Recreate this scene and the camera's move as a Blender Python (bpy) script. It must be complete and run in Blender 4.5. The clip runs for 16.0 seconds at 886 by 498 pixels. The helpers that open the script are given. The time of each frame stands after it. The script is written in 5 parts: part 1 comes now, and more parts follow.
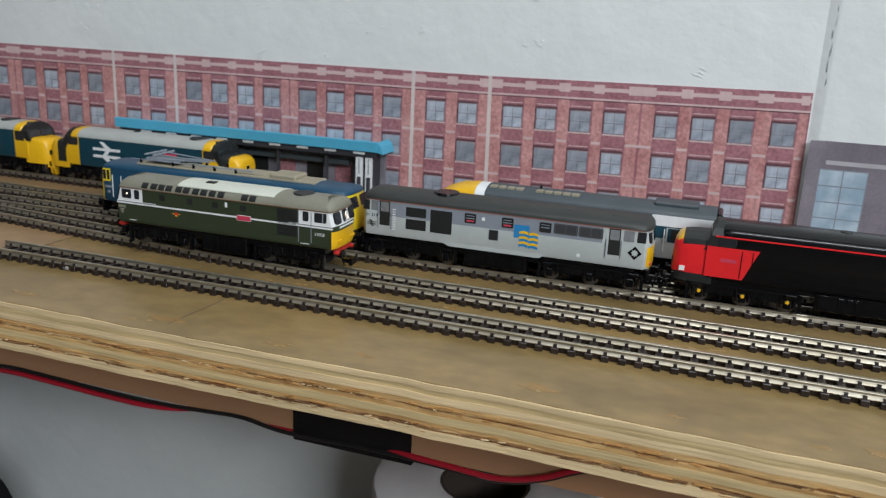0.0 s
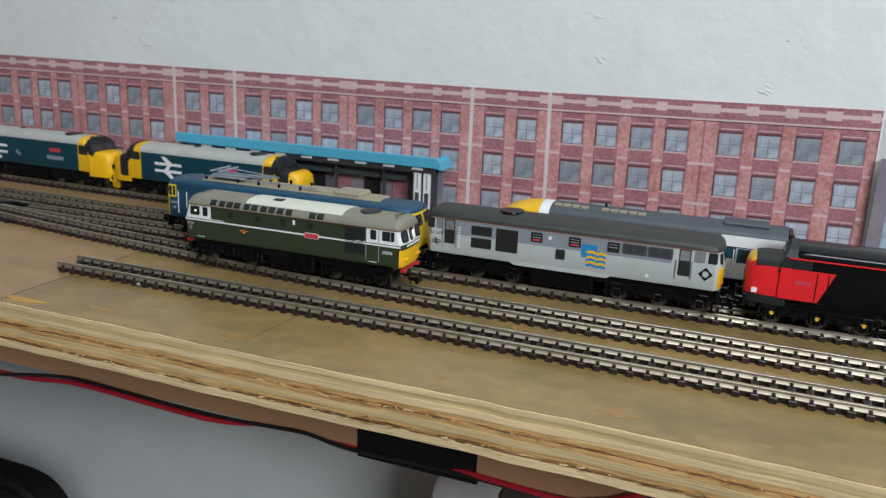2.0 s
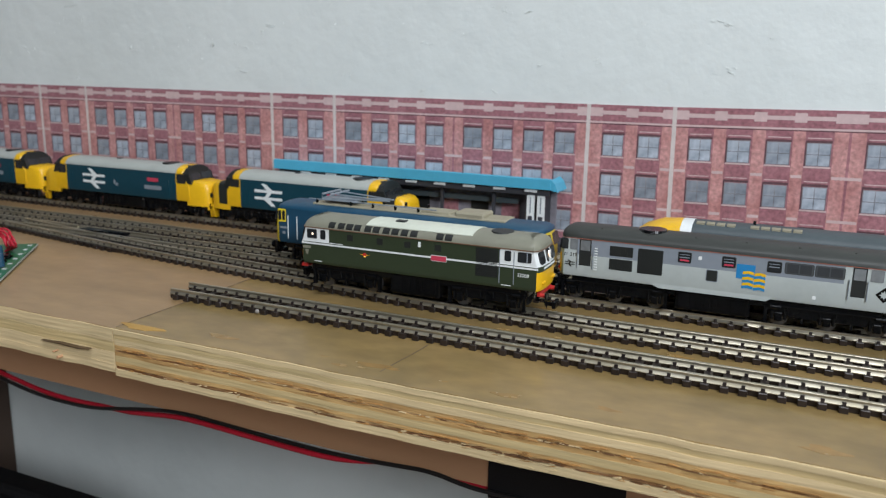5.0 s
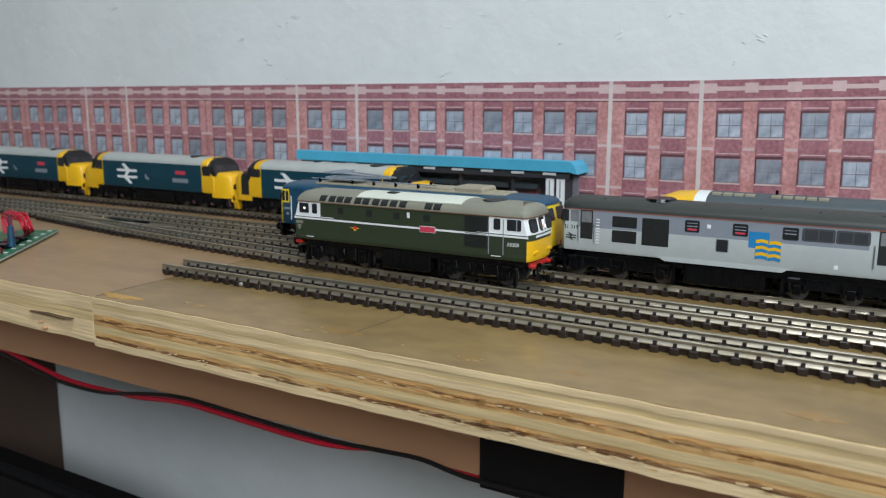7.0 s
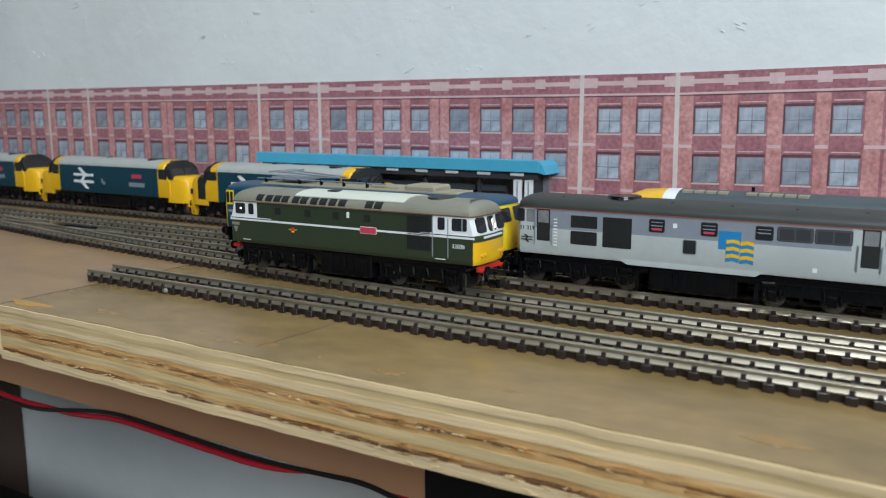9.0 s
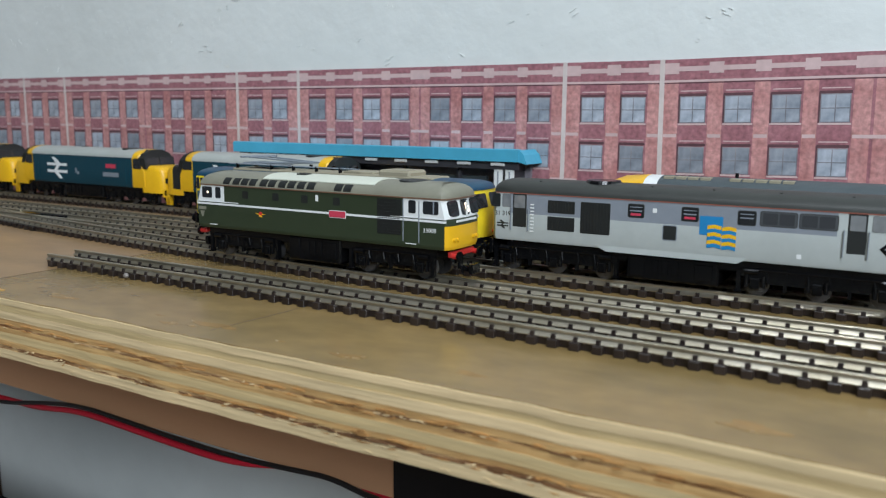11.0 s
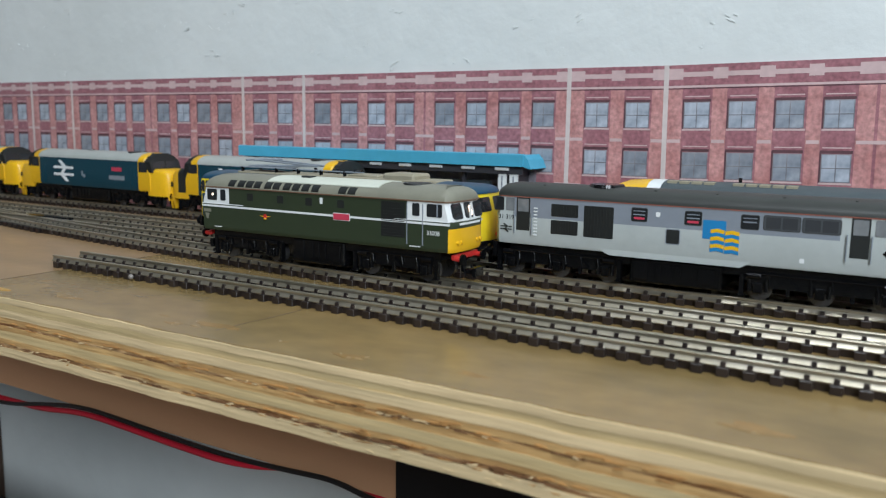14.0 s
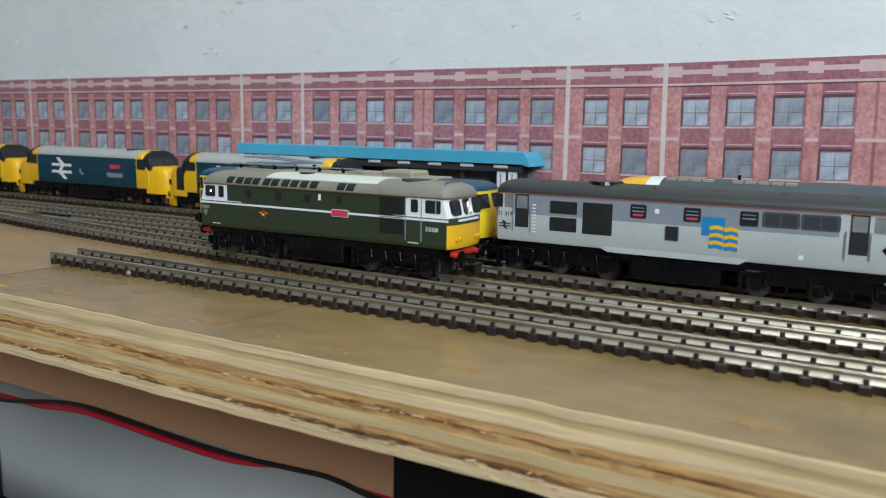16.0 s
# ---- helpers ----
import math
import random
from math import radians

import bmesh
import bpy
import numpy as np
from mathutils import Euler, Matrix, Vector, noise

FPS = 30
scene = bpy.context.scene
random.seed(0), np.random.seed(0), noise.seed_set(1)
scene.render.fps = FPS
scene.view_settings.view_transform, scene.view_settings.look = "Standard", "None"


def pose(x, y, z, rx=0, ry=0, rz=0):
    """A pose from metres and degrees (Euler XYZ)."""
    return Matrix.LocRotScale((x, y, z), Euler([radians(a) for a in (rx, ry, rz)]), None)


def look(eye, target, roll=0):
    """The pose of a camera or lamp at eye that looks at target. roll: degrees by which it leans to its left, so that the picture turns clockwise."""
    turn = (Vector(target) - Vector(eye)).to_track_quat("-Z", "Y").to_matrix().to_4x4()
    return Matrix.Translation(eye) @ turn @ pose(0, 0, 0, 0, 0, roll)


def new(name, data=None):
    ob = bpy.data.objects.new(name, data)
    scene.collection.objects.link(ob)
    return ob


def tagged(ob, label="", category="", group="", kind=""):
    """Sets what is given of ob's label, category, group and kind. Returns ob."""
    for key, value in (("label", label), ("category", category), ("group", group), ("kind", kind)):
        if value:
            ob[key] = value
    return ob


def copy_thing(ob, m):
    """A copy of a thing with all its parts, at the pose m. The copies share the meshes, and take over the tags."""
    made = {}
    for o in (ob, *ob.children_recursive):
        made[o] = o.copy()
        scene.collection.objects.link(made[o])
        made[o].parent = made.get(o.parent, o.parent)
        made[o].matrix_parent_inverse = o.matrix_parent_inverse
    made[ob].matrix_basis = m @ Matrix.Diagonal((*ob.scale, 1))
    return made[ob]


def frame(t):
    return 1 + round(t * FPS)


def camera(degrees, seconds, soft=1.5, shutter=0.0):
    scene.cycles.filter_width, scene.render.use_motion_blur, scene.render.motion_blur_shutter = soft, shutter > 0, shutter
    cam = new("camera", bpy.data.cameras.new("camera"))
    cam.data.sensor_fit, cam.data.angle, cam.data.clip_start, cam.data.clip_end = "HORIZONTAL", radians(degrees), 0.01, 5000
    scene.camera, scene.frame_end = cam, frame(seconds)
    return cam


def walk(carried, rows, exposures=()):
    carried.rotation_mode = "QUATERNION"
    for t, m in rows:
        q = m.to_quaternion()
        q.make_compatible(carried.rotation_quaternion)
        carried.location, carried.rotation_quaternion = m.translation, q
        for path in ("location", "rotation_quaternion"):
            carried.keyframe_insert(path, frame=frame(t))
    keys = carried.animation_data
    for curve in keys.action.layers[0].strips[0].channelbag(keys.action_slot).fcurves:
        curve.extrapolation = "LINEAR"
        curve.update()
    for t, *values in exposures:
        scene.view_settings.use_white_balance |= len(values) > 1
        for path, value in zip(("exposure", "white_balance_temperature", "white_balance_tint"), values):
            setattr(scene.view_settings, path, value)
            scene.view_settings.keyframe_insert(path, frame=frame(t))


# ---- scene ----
cam = camera(57.34, 16.0, soft=1.2)
# seconds, eye, yaw to the left of +y, pitch, roll
PATH = [
    (0, 0.00106, -0.00641, 0.09332, 18.24, -15.73, 2.69),
    (0.5, -0.00081, -0.00629, 0.09008, 18.25, -16.09, 2.83),
    (1, -0.00332, -0.00600, 0.08904, 18.78, -16.18, 2.85),
    (1.5, -0.00837, -0.00584, 0.09138, 19.44, -15.84, 2.75),
    (2, -0.01153, -0.00985, 0.09677, 20.55, -15.31, 2.47),
    (2.5, -0.01599, -0.01310, 0.09717, 21.17, -15.15, 2.33),
    (3, -0.02182, -0.01444, 0.09678, 21.92, -14.88, 2.23),
    (3.5, -0.03006, -0.01181, 0.10002, 22.86, -14.24, 1.93),
    (4, -0.03937, -0.00503, 0.09045, 22.72, -14.10, 1.84),
    (4.5, -0.04704, -0.00478, 0.08815, 23.15, -13.45, 1.55),
    (7, -0.02165, 0.02181, 0.06254, 30.57, -10.57, -0.00),
    (7.5, -0.01775, 0.03044, 0.06210, 30.64, -10.20, 0.09),
    (8, -0.01533, 0.03588, 0.06109, 30.83, -9.81, 0.07),
    (8.5, -0.01789, 0.04385, 0.05580, 30.50, -9.83, 0.09),
    (9, -0.01676, 0.05156, 0.05464, 31.09, -9.53, -0.09),
    (9.5, -0.01417, 0.05925, 0.05268, 31.03, -8.96, -0.09),
    (10, -0.01538, 0.06163, 0.04988, 30.81, -9.03, 0.05),
    (12.5, -0.01582, 0.06170, 0.04640, 30.73, -8.72, 1.03),
    (13, -0.01556, 0.06150, 0.04577, 30.73, -8.29, 0.89),
    (13.5, -0.01529, 0.06111, 0.04552, 30.92, -8.44, 0.81),
    (14, -0.01507, 0.06109, 0.04639, 30.93, -8.63, 0.80),
    (14.5, -0.01536, 0.06112, 0.04465, 30.82, -8.63, 0.89),
    (15, -0.01548, 0.06160, 0.04545, 30.71, -8.83, 0.93),
    (15.5, -0.01504, 0.06135, 0.04575, 30.84, -8.71, 0.93),
    (16, -0.01515, 0.06137, 0.04535, 30.84, -8.62, 0.92),
]


def aim(x, y, z, yaw, pitch, roll):
    a, b = radians(yaw), radians(pitch)
    return look((x, y, z), (x - math.sin(a) * math.cos(b), y + math.cos(a) * math.cos(b), z + math.sin(b)), roll)


walk(cam, [(row[0], aim(*row[1:])) for row in PATH],
     exposures=((0.0, -0.27, 6500, 13), (2.0, -0.17, 6500, 13), (4.5, -0.09, 6450, 12), (7.0, -0.05, 6300, 11), (9.0, -0.06, 6200, 10), (16.0, -0.06, 6200, 10)))
cam.data.dof.use_dof, cam.data.dof.focus_distance, cam.data.dof.aperture_fstop = True, 0.25, 28.0

# ---- world and light ----
world = bpy.data.worlds.new("world")
scene.world = world
world.use_nodes = True
world.node_tree.nodes["Background"].inputs[0].default_value = (0.75, 0.85, 1.0, 1)
world.node_tree.nodes["Background"].inputs[1].default_value = 0.2


def area_lamp(name, eye, target, sx, sy, watts, colour):
    d = bpy.data.lights.new(name, "AREA")
    d.shape, d.size, d.size_y, d.energy, d.color = "RECTANGLE", sx, sy, watts, colour
    ob = new(name, d)
    ob.matrix_world = look(eye, target)
    return ob


area_lamp("strip_light", (0.15, -0.14, 0.98), (0.13, 0.20, 0), 0.65, 0.16, 7.5, (0.89, 0.95, 1.0))
# unseen lamp at front right, added to brighten the flanks and the wall
area_lamp("window_light", (0.95, -0.82, 0.69), (0.0, 0.33, 0.0), 0.6, 0.45, 23.5, (0.87, 0.945, 1.0))


# ---- materials ----
def material(name, rgb, rough=0.5, metal=0.0, var=0.15, scale=200.0, bump=0.0, bump_scale=600.0, coat=0.0, second=None, mix_scale=30.0, island=0.0):
    m = bpy.data.materials.new(name)
    m.use_nodes = True
    nt = m.node_tree
    n, l = nt.nodes, nt.links
    b = n["Principled BSDF"]
    b.inputs["Roughness"].default_value = rough
    b.inputs["Metallic"].default_value = metal
    b.inputs["Coat Weight"].default_value = coat
    tc = n.new("ShaderNodeTexCoord")
    fine = n.new("ShaderNodeTexNoise")
    fine.inputs["Scale"].default_value, fine.inputs["Detail"].default_value = scale, 5
    l.new(tc.outputs["Object"], fine.inputs["Vector"])
    big = n.new("ShaderNodeTexNoise")
    big.inputs["Scale"].default_value, big.inputs["Detail"].default_value = mix_scale, 4
    l.new(tc.outputs["Object"], big.inputs["Vector"])
    mix1 = n.new("ShaderNodeMix")
    mix1.data_type = "RGBA"
    other = second or tuple(c * (1 - var) for c in rgb)
    mix1.inputs["A"].default_value, mix1.inputs["B"].default_value = (*rgb, 1), (*other, 1)
    ramp = n.new("ShaderNodeMapRange")
    ramp.inputs["From Min"].default_value, ramp.inputs["From Max"].default_value = 0.4, 0.65
    l.new(big.outputs["Fac"], ramp.inputs["Value"])
    l.new(ramp.outputs["Result"], mix1.inputs["Factor"])
    hsv = n.new("ShaderNodeHueSaturation")
    val = n.new("ShaderNodeMapRange")
    val.inputs["To Min"].default_value, val.inputs["To Max"].default_value = 1 - var, 1 + var
    l.new(fine.outputs["Fac"], val.inputs["Value"])
    out = val.outputs["Result"]
    if island:
        info = n.new("ShaderNodeObjectInfo")
        r = n.new("ShaderNodeMapRange")
        r.inputs["To Min"].default_value, r.inputs["To Max"].default_value = 1 - island, 1 + island
        l.new(info.outputs["Random"], r.inputs["Value"])
        mul = n.new("ShaderNodeMath")
        mul.operation = "MULTIPLY"
        l.new(out, mul.inputs[0]), l.new(r.outputs["Result"], mul.inputs[1])
        out = mul.outputs[0]
    l.new(out, hsv.inputs["Value"])
    l.new(mix1.outputs["Result"], hsv.inputs["Color"])
    l.new(hsv.outputs["Color"], b.inputs["Base Color"])
    rr = n.new("ShaderNodeMapRange")
    rr.inputs["To Min"].default_value, rr.inputs["To Max"].default_value = max(0, rough - 0.08), min(1, rough + 0.08)
    l.new(big.outputs["Fac"], rr.inputs["Value"]), l.new(rr.outputs["Result"], b.inputs["Roughness"])
    if bump:
        bn = n.new("ShaderNodeTexNoise")
        bn.inputs["Scale"].default_value, bn.inputs["Detail"].default_value = bump_scale, 6
        l.new(tc.outputs["Object"], bn.inputs["Vector"])
        bp = n.new("ShaderNodeBump")
        bp.inputs["Strength"].default_value, bp.inputs["Distance"].default_value = 0.6, bump
        l.new(bn.outputs["Fac"], bp.inputs["Height"]), l.new(bp.outputs["Normal"], b.inputs["Normal"])
    return m


def stretched(m, sx, sy, sz):
    """Stretch the grain of a material along an axis."""
    nt = m.node_tree
    tc = next(k for k in nt.nodes if k.type == "TEX_COORD")
    mp = nt.nodes.new("ShaderNodeMapping")
    mp.inputs["Scale"].default_value = (sx, sy, sz)
    for link in list(nt.links):
        if link.from_node == tc and link.to_node != mp:
            to = link.to_socket
            nt.links.remove(link)
            nt.links.new(mp.outputs[0], to)
    nt.links.new(tc.outputs["Object"], mp.inputs[0])
    return m


def glow(name, rgb, strength):
    m = bpy.data.materials.new(name)
    m.use_nodes = True
    b = m.node_tree.nodes["Principled BSDF"]
    b.inputs["Emission Color"].default_value = (*rgb, 1)
    b.inputs["Emission Strength"].default_value = strength
    return m


WALL = material("white_plaster", (0.72, 0.75, 0.73), 0.7, var=0.04, scale=60, bump=0.001, bump_scale=70, mix_scale=9, second=(0.66, 0.69, 0.67))
# grey of the unseen room shell, set for how much light it throws back
ROOM = material("room_paint", (0.42, 0.42, 0.42), 0.8, var=0.05, scale=3)
# brown of the unseen floor, chosen to throw warm light under the board
FLOOR_BOUNCE = material("carpet", (0.30, 0.19, 0.12), 0.95, var=0.3, scale=300)
BOARD = stretched(material("varnished_ply_face", (0.27, 0.178, 0.070), 0.24, var=0.32, scale=170, bump=0.00012, bump_scale=260, mix_scale=24, second=(0.175, 0.12, 0.046)), 0.6, 1, 1)
BOARD_LEFT = stretched(material("varnished_ply_face_pink", (0.33, 0.205, 0.098), 0.3, var=0.3, scale=150, bump=0.00012, bump_scale=260, mix_scale=18, second=(0.235, 0.15, 0.07)), 0.5, 1, 1)
PLY_PALE = stretched(material("ply_pale", (0.68, 0.515, 0.285), 0.75, var=0.22, scale=1100, bump=0.0005, bump_scale=900, second=(0.56, 0.43, 0.235), mix_scale=360), 0.045, 1, 1)
PLY_TAN = stretched(material("ply_tan", (0.56, 0.35, 0.135), 0.75, var=0.35, scale=1200, bump=0.0006, bump_scale=900, second=(0.42, 0.24, 0.085), mix_scale=420), 0.12, 1, 1)
PLY_DARK = stretched(material("ply_torn", (0.20, 0.085, 0.025), 0.85, var=0.5, scale=1200, bump=0.001, bump_scale=900, second=(0.56, 0.38, 0.18), mix_scale=300), 0.25, 1, 1)
PLY_GREY = stretched(material("ply_weathered", (0.57, 0.42, 0.20), 0.75, var=0.22, scale=1100, bump=0.0005, bump_scale=900, second=(0.47, 0.36, 0.18), mix_scale=320), 0.04, 1, 1)
CRACK = material("dark_gap", (0.10, 0.06, 0.025), 0.9, var=0.2)
FASCIA = stretched(material("planed_softwood", (0.56, 0.31, 0.165), 0.55, var=0.14, scale=120, bump=0.0002, bump_scale=300, second=(0.45, 0.245, 0.13), mix_scale=30), 0.08, 1, 1)
DARK_WOOD = material("dark_wood", (0.055, 0.032, 0.021), 0.6, var=0.2, scale=60)
TAPE = material("black_tape", (0.006, 0.006, 0.007), 0.6, var=0.2, bump=0.0001)
WIRE_RED = material("red_wire", (0.45, 0.012, 0.03), 0.35, var=0.08)
WIRE_BLACK = material("black_wire", (0.012, 0.012, 0.013), 0.35, var=0.1)
TISSUE = material("tissue_paper", (0.68, 0.66, 0.66), 0.95, var=0.05, bump=0.0003, bump_scale=500)
CORE = material("cardboard_core", (0.06, 0.045, 0.035), 0.9, var=0.2)
RAIL = material("nickel_silver_rail", (0.52, 0.475, 0.375), 0.42, 0.9, var=0.2, scale=300, second=(0.40, 0.355, 0.26), mix_scale=60)
SLEEPER = material("brown_plastic_sleeper", (0.013, 0.0085, 0.0075), 0.34, var=0.25, scale=500, island=0.3, second=(0.022, 0.015, 0.012))
RUST = material("glue_stain", (0.27, 0.155, 0.048), 0.27, var=0.3, scale=300, second=(0.30, 0.19, 0.068), mix_scale=90)


def paint(name, rgb, rough=0.35, var=0.07):
    return material(name, rgb, rough, var=var, scale=500, mix_scale=70, bump=0.00002, bump_scale=1500)


GREEN = paint("loco_green", (0.030, 0.043, 0.022), 0.38)
ROOF_GREY = paint("roof_grey_green", (0.21, 0.205, 0.155), 0.5, 0.1)
ROOF_WHITE = paint("roof_offwhite", (0.60, 0.62, 0.52), 0.5)
WHITE = paint("white_paint", (0.75, 0.77, 0.76), 0.35)
YELLOW = paint("warning_yellow", (0.78, 0.44, 0.01), 0.35)
LEMON = paint("lemon_yellow", (0.80, 0.60, 0.02), 0.35)
RED = paint("buffer_red", (0.55, 0.03, 0.025), 0.35)
PINK_RED = paint("nameplate_red", (0.55, 0.05, 0.09), 0.4)
BLACK = paint("underframe_black", (0.004, 0.0042, 0.005), 0.2, 0.25)
for dull in (TAPE, BLACK):
    dull.node_tree.nodes["Principled BSDF"].inputs["Specular IOR Level"].default_value = 0.3
GRILLE = paint("grille_dark", (0.013, 0.015, 0.014), 0.55, 0.25)
WINDOW_GREY = paint("window_grey", (0.075, 0.08, 0.085), 0.25)
WINDOW_DARK = paint("window_dark_grey", (0.045, 0.048, 0.052), 0.12)
CAB_INSIDE = paint("pale_cab_interior", (0.20, 0.21, 0.215), 0.15, 0.3)
GLASS = paint("dark_cab_glazing", (0.02, 0.022, 0.024), 0.06)
WHEEL = material("wheel_steel", (0.16, 0.16, 0.165), 0.28, 0.8, var=0.2)
BLUE = paint("rail_blue", (0.008, 0.055, 0.105), 0.4)
BLUE37 = paint("rail_blue_deep", (0.004, 0.045, 0.068), 0.4)
GREY_LIGHT = paint("rail_grey_light", (0.44, 0.475, 0.46), 0.42)
GREY_MID = paint("rail_grey_mid", (0.225, 0.25, 0.285), 0.42)
GREY_DARK = paint("roof_dark_grey", (0.026, 0.028, 0.024), 0.5, 0.12)
SLATE = paint("roof_slate", (0.052, 0.068, 0.075), 0.5, 0.1)
ROOF_PALE = paint("roof_pale_grey", (0.40, 0.42, 0.39), 0.5)
STONE = paint("roof_equipment_stone", (0.30, 0.27, 0.19), 0.6)
SILVER = paint("silver_grey", (0.22, 0.25, 0.28), 0.4)
BRIGHT_RED = paint("mail_red", (0.72, 0.018, 0.022), 0.33)
SKY_BLUE = paint("emblem_blue", (0.02, 0.21, 0.46), 0.4)
TURQ = paint("canopy_blue", (0.075, 0.38, 0.55), 0.45)
CANOPY_DARK = paint("shelter_grey", (0.045, 0.046, 0.055), 0.6, 0.12)
CANOPY_IN = paint("shelter_print", (0.26, 0.24, 0.27), 0.6, 0.3)
PCB = paint("green_circuit_board", (0.012, 0.12, 0.05), 0.35)
BULB = glow("warm_cab_bulb", (1.0, 0.72, 0.48), 3.0)
BRICK = material("printed_brick", (0.375, 0.17, 0.19), 0.33, var=0.7, scale=620, mix_scale=95, second=(0.30, 0.125, 0.145))
PIER = material("printed_pier", (0.56, 0.29, 0.275), 0.33, var=0.7, scale=620, mix_scale=95, second=(0.43, 0.19, 0.18))
PALE = material("printed_stone_band", (0.64, 0.47, 0.46), 0.42, var=0.15, scale=400)
SEAM = material("printed_white_seam", (0.66, 0.58, 0.55), 0.42, var=0.15, scale=300)
SHADE = material("printed_lintel_shadow", (0.125, 0.06, 0.07), 0.45, var=0.3, scale=500)
PANE = material("printed_pane", (0.22, 0.25, 0.28), 0.4, var=0.35, scale=250, second=(0.36, 0.38, 0.40), mix_scale=110)
FRAME = material("printed_window_frame", (0.42, 0.40, 0.42), 0.42, var=0.1)
SASH = material("printed_dark_sash", (0.16, 0.16, 0.18), 0.42, var=0.35, scale=300, second=(0.40, 0.38, 0.40), mix_scale=60)
BRICK_GREY = material("printed_grey_brick", (0.20, 0.175, 0.20), 0.42, var=0.25, scale=900, second=(0.15, 0.13, 0.15), mix_scale=50)
PANE_BLUE = material("printed_blue_pane", (0.27, 0.37, 0.45), 0.4, var=0.25, scale=200, second=(0.42, 0.50, 0.56), mix_scale=90)

MM = 0.001


# ---- mesh tools, all in millimetres ----
def part(name, bm, mats, parent=None, label="", smooth=False):
    bmesh.ops.scale(bm, vec=(MM, MM, MM), verts=bm.verts)
    me = bpy.data.meshes.new(name)
    bm.to_mesh(me)
    bm.free()
    for m in mats if isinstance(mats, (list, tuple)) else [mats]:
        me.materials.append(m)
    if smooth:
        for p in me.polygons:
            p.use_smooth = True
        me.set_sharp_from_angle(angle=radians(35))
    ob = new(name, me)
    ob.parent = parent
    if label:
        tagged(ob, label)
    return ob


def same_part(ob, x=0, y=0, z=0, rz=0, parent=None):
    """Another piece on the same mesh."""
    o = new(ob.name.split(".")[0], ob.data)
    o.parent = parent or ob.parent
    o.matrix_basis = pose(x * MM, y * MM, z * MM, 0, 0, rz)
    return o


def thing(name, label, category, x, y, z, rz=0, group="", kind="", size=1.0):
    e = new(name)
    e.empty_display_size = 0.01
    e.matrix_basis = pose(x * MM, y * MM, z * MM, 0, 0, rz) @ Matrix.Scale(size, 4)
    return tagged(e, label, category, group, kind)


def box(bm, x0, x1, y0, y1, z0, z1, bevel=0.0, mat=0):
    m = Matrix.Translation(((x0 + x1) / 2, (y0 + y1) / 2, (z0 + z1) / 2)) @ Matrix.Diagonal((x1 - x0, y1 - y0, z1 - z0, 1))
    vs = bmesh.ops.create_cube(bm, size=1, matrix=m)["verts"]
    if bevel:
        es = list({e for v in vs for e in v.link_edges})
        r = bmesh.ops.bevel(bm, geom=es, offset=bevel, segments=1, affect="EDGES")
        fs = r["faces"]
    fs = {f for v in vs if v.is_valid for f in v.link_faces}
    for f in fs:
        f.material_index = mat
    return bm


def one_box(x0, x1, y0, y1, z0, z1, bevel=0.0):
    return box(bmesh.new(), x0, x1, y0, y1, z0, z1, bevel)


def prism(bm, pts, a, b, axis="y", mat=0):
    """A polygon in the x-z plane (axis y), the y-z plane (axis x) or the x-y plane (axis z), drawn out from a to b."""
    put = {"y": lambda p, q: (p[0], q, p[1]), "x": lambda p, q: (q, p[0], p[1]), "z": lambda p, q: (p[0], p[1], q)}[axis]
    va, vb = [bm.verts.new(put(p, a)) for p in pts], [bm.verts.new(put(p, b)) for p in pts]
    n = len(pts)
    fs = [bm.faces.new(va), bm.faces.new(vb[::-1])] + [bm.faces.new((va[i], vb[i], vb[(i + 1) % n], va[(i + 1) % n])) for i in range(n)]
    for f in fs:
        f.material_index = mat
    bmesh.ops.recalc_face_normals(bm, faces=fs)
    return bm


def cyl(bm, p, q, r, n=12, r2=None):
    p, q = Vector(p), Vector(q)
    d = q - p
    m = Matrix.Translation((p + q) / 2) @ d.to_track_quat("Z", "Y").to_matrix().to_4x4()
    bmesh.ops.create_cone(bm, cap_ends=True, segments=n, radius1=r, radius2=r if r2 is None else r2, depth=d.length, matrix=m)
    return bm


def tube(name, points, r, mat, parent=None, label=""):
    """A wire through points, in millimetres."""
    cu = bpy.data.curves.new(name, "CURVE")
    cu.dimensions, cu.bevel_depth, cu.bevel_resolution = "3D", r * MM, 2
    sp = cu.splines.new("NURBS")
    sp.points.add(len(points) - 1)
    for k, p in zip(sp.points, points):
        k.co = (*(c * MM for c in p), 1)
    sp.use_endpoint_u, sp.order_u = True, 3
    cu.materials.append(mat)
    ob = new(name, cu)
    ob.parent = parent
    if label:
        tagged(ob, label)
    return ob


def rounded(x0, x1, z0, z1, r, n=4):
    pts = []
    for cx, cz, a0 in ((x1 - r, z1 - r, 0), (x0 + r, z1 - r, 90), (x0 + r, z0 + r, 180), (x1 - r, z0 + r, 270)):
        for k in range(n + 1):
            a = radians(a0 + 90 * k / n)
            pts.append((cx + r * math.cos(a), cz + r * math.sin(a)))
    return pts


def writing(name, text, size, mat, parent, m):
    cu = bpy.data.curves.new(name, "FONT")
    cu.body, cu.size, cu.extrude, cu.align_x = text, size * MM, 0.00002, "CENTER"
    cu.materials.append(mat)
    ob = new(name, cu)
    ob.parent = parent
    ob.matrix_basis = m
    return ob


# ---- the room, the wall and the baseboard ----
def slab(name, x0, x1, y0, y1, z0, z1, mat, label, category):
    ob = part(name, one_box(x0, x1, y0, y1, z0, z1), mat)
    return tagged(ob, label, category, kind="structure")


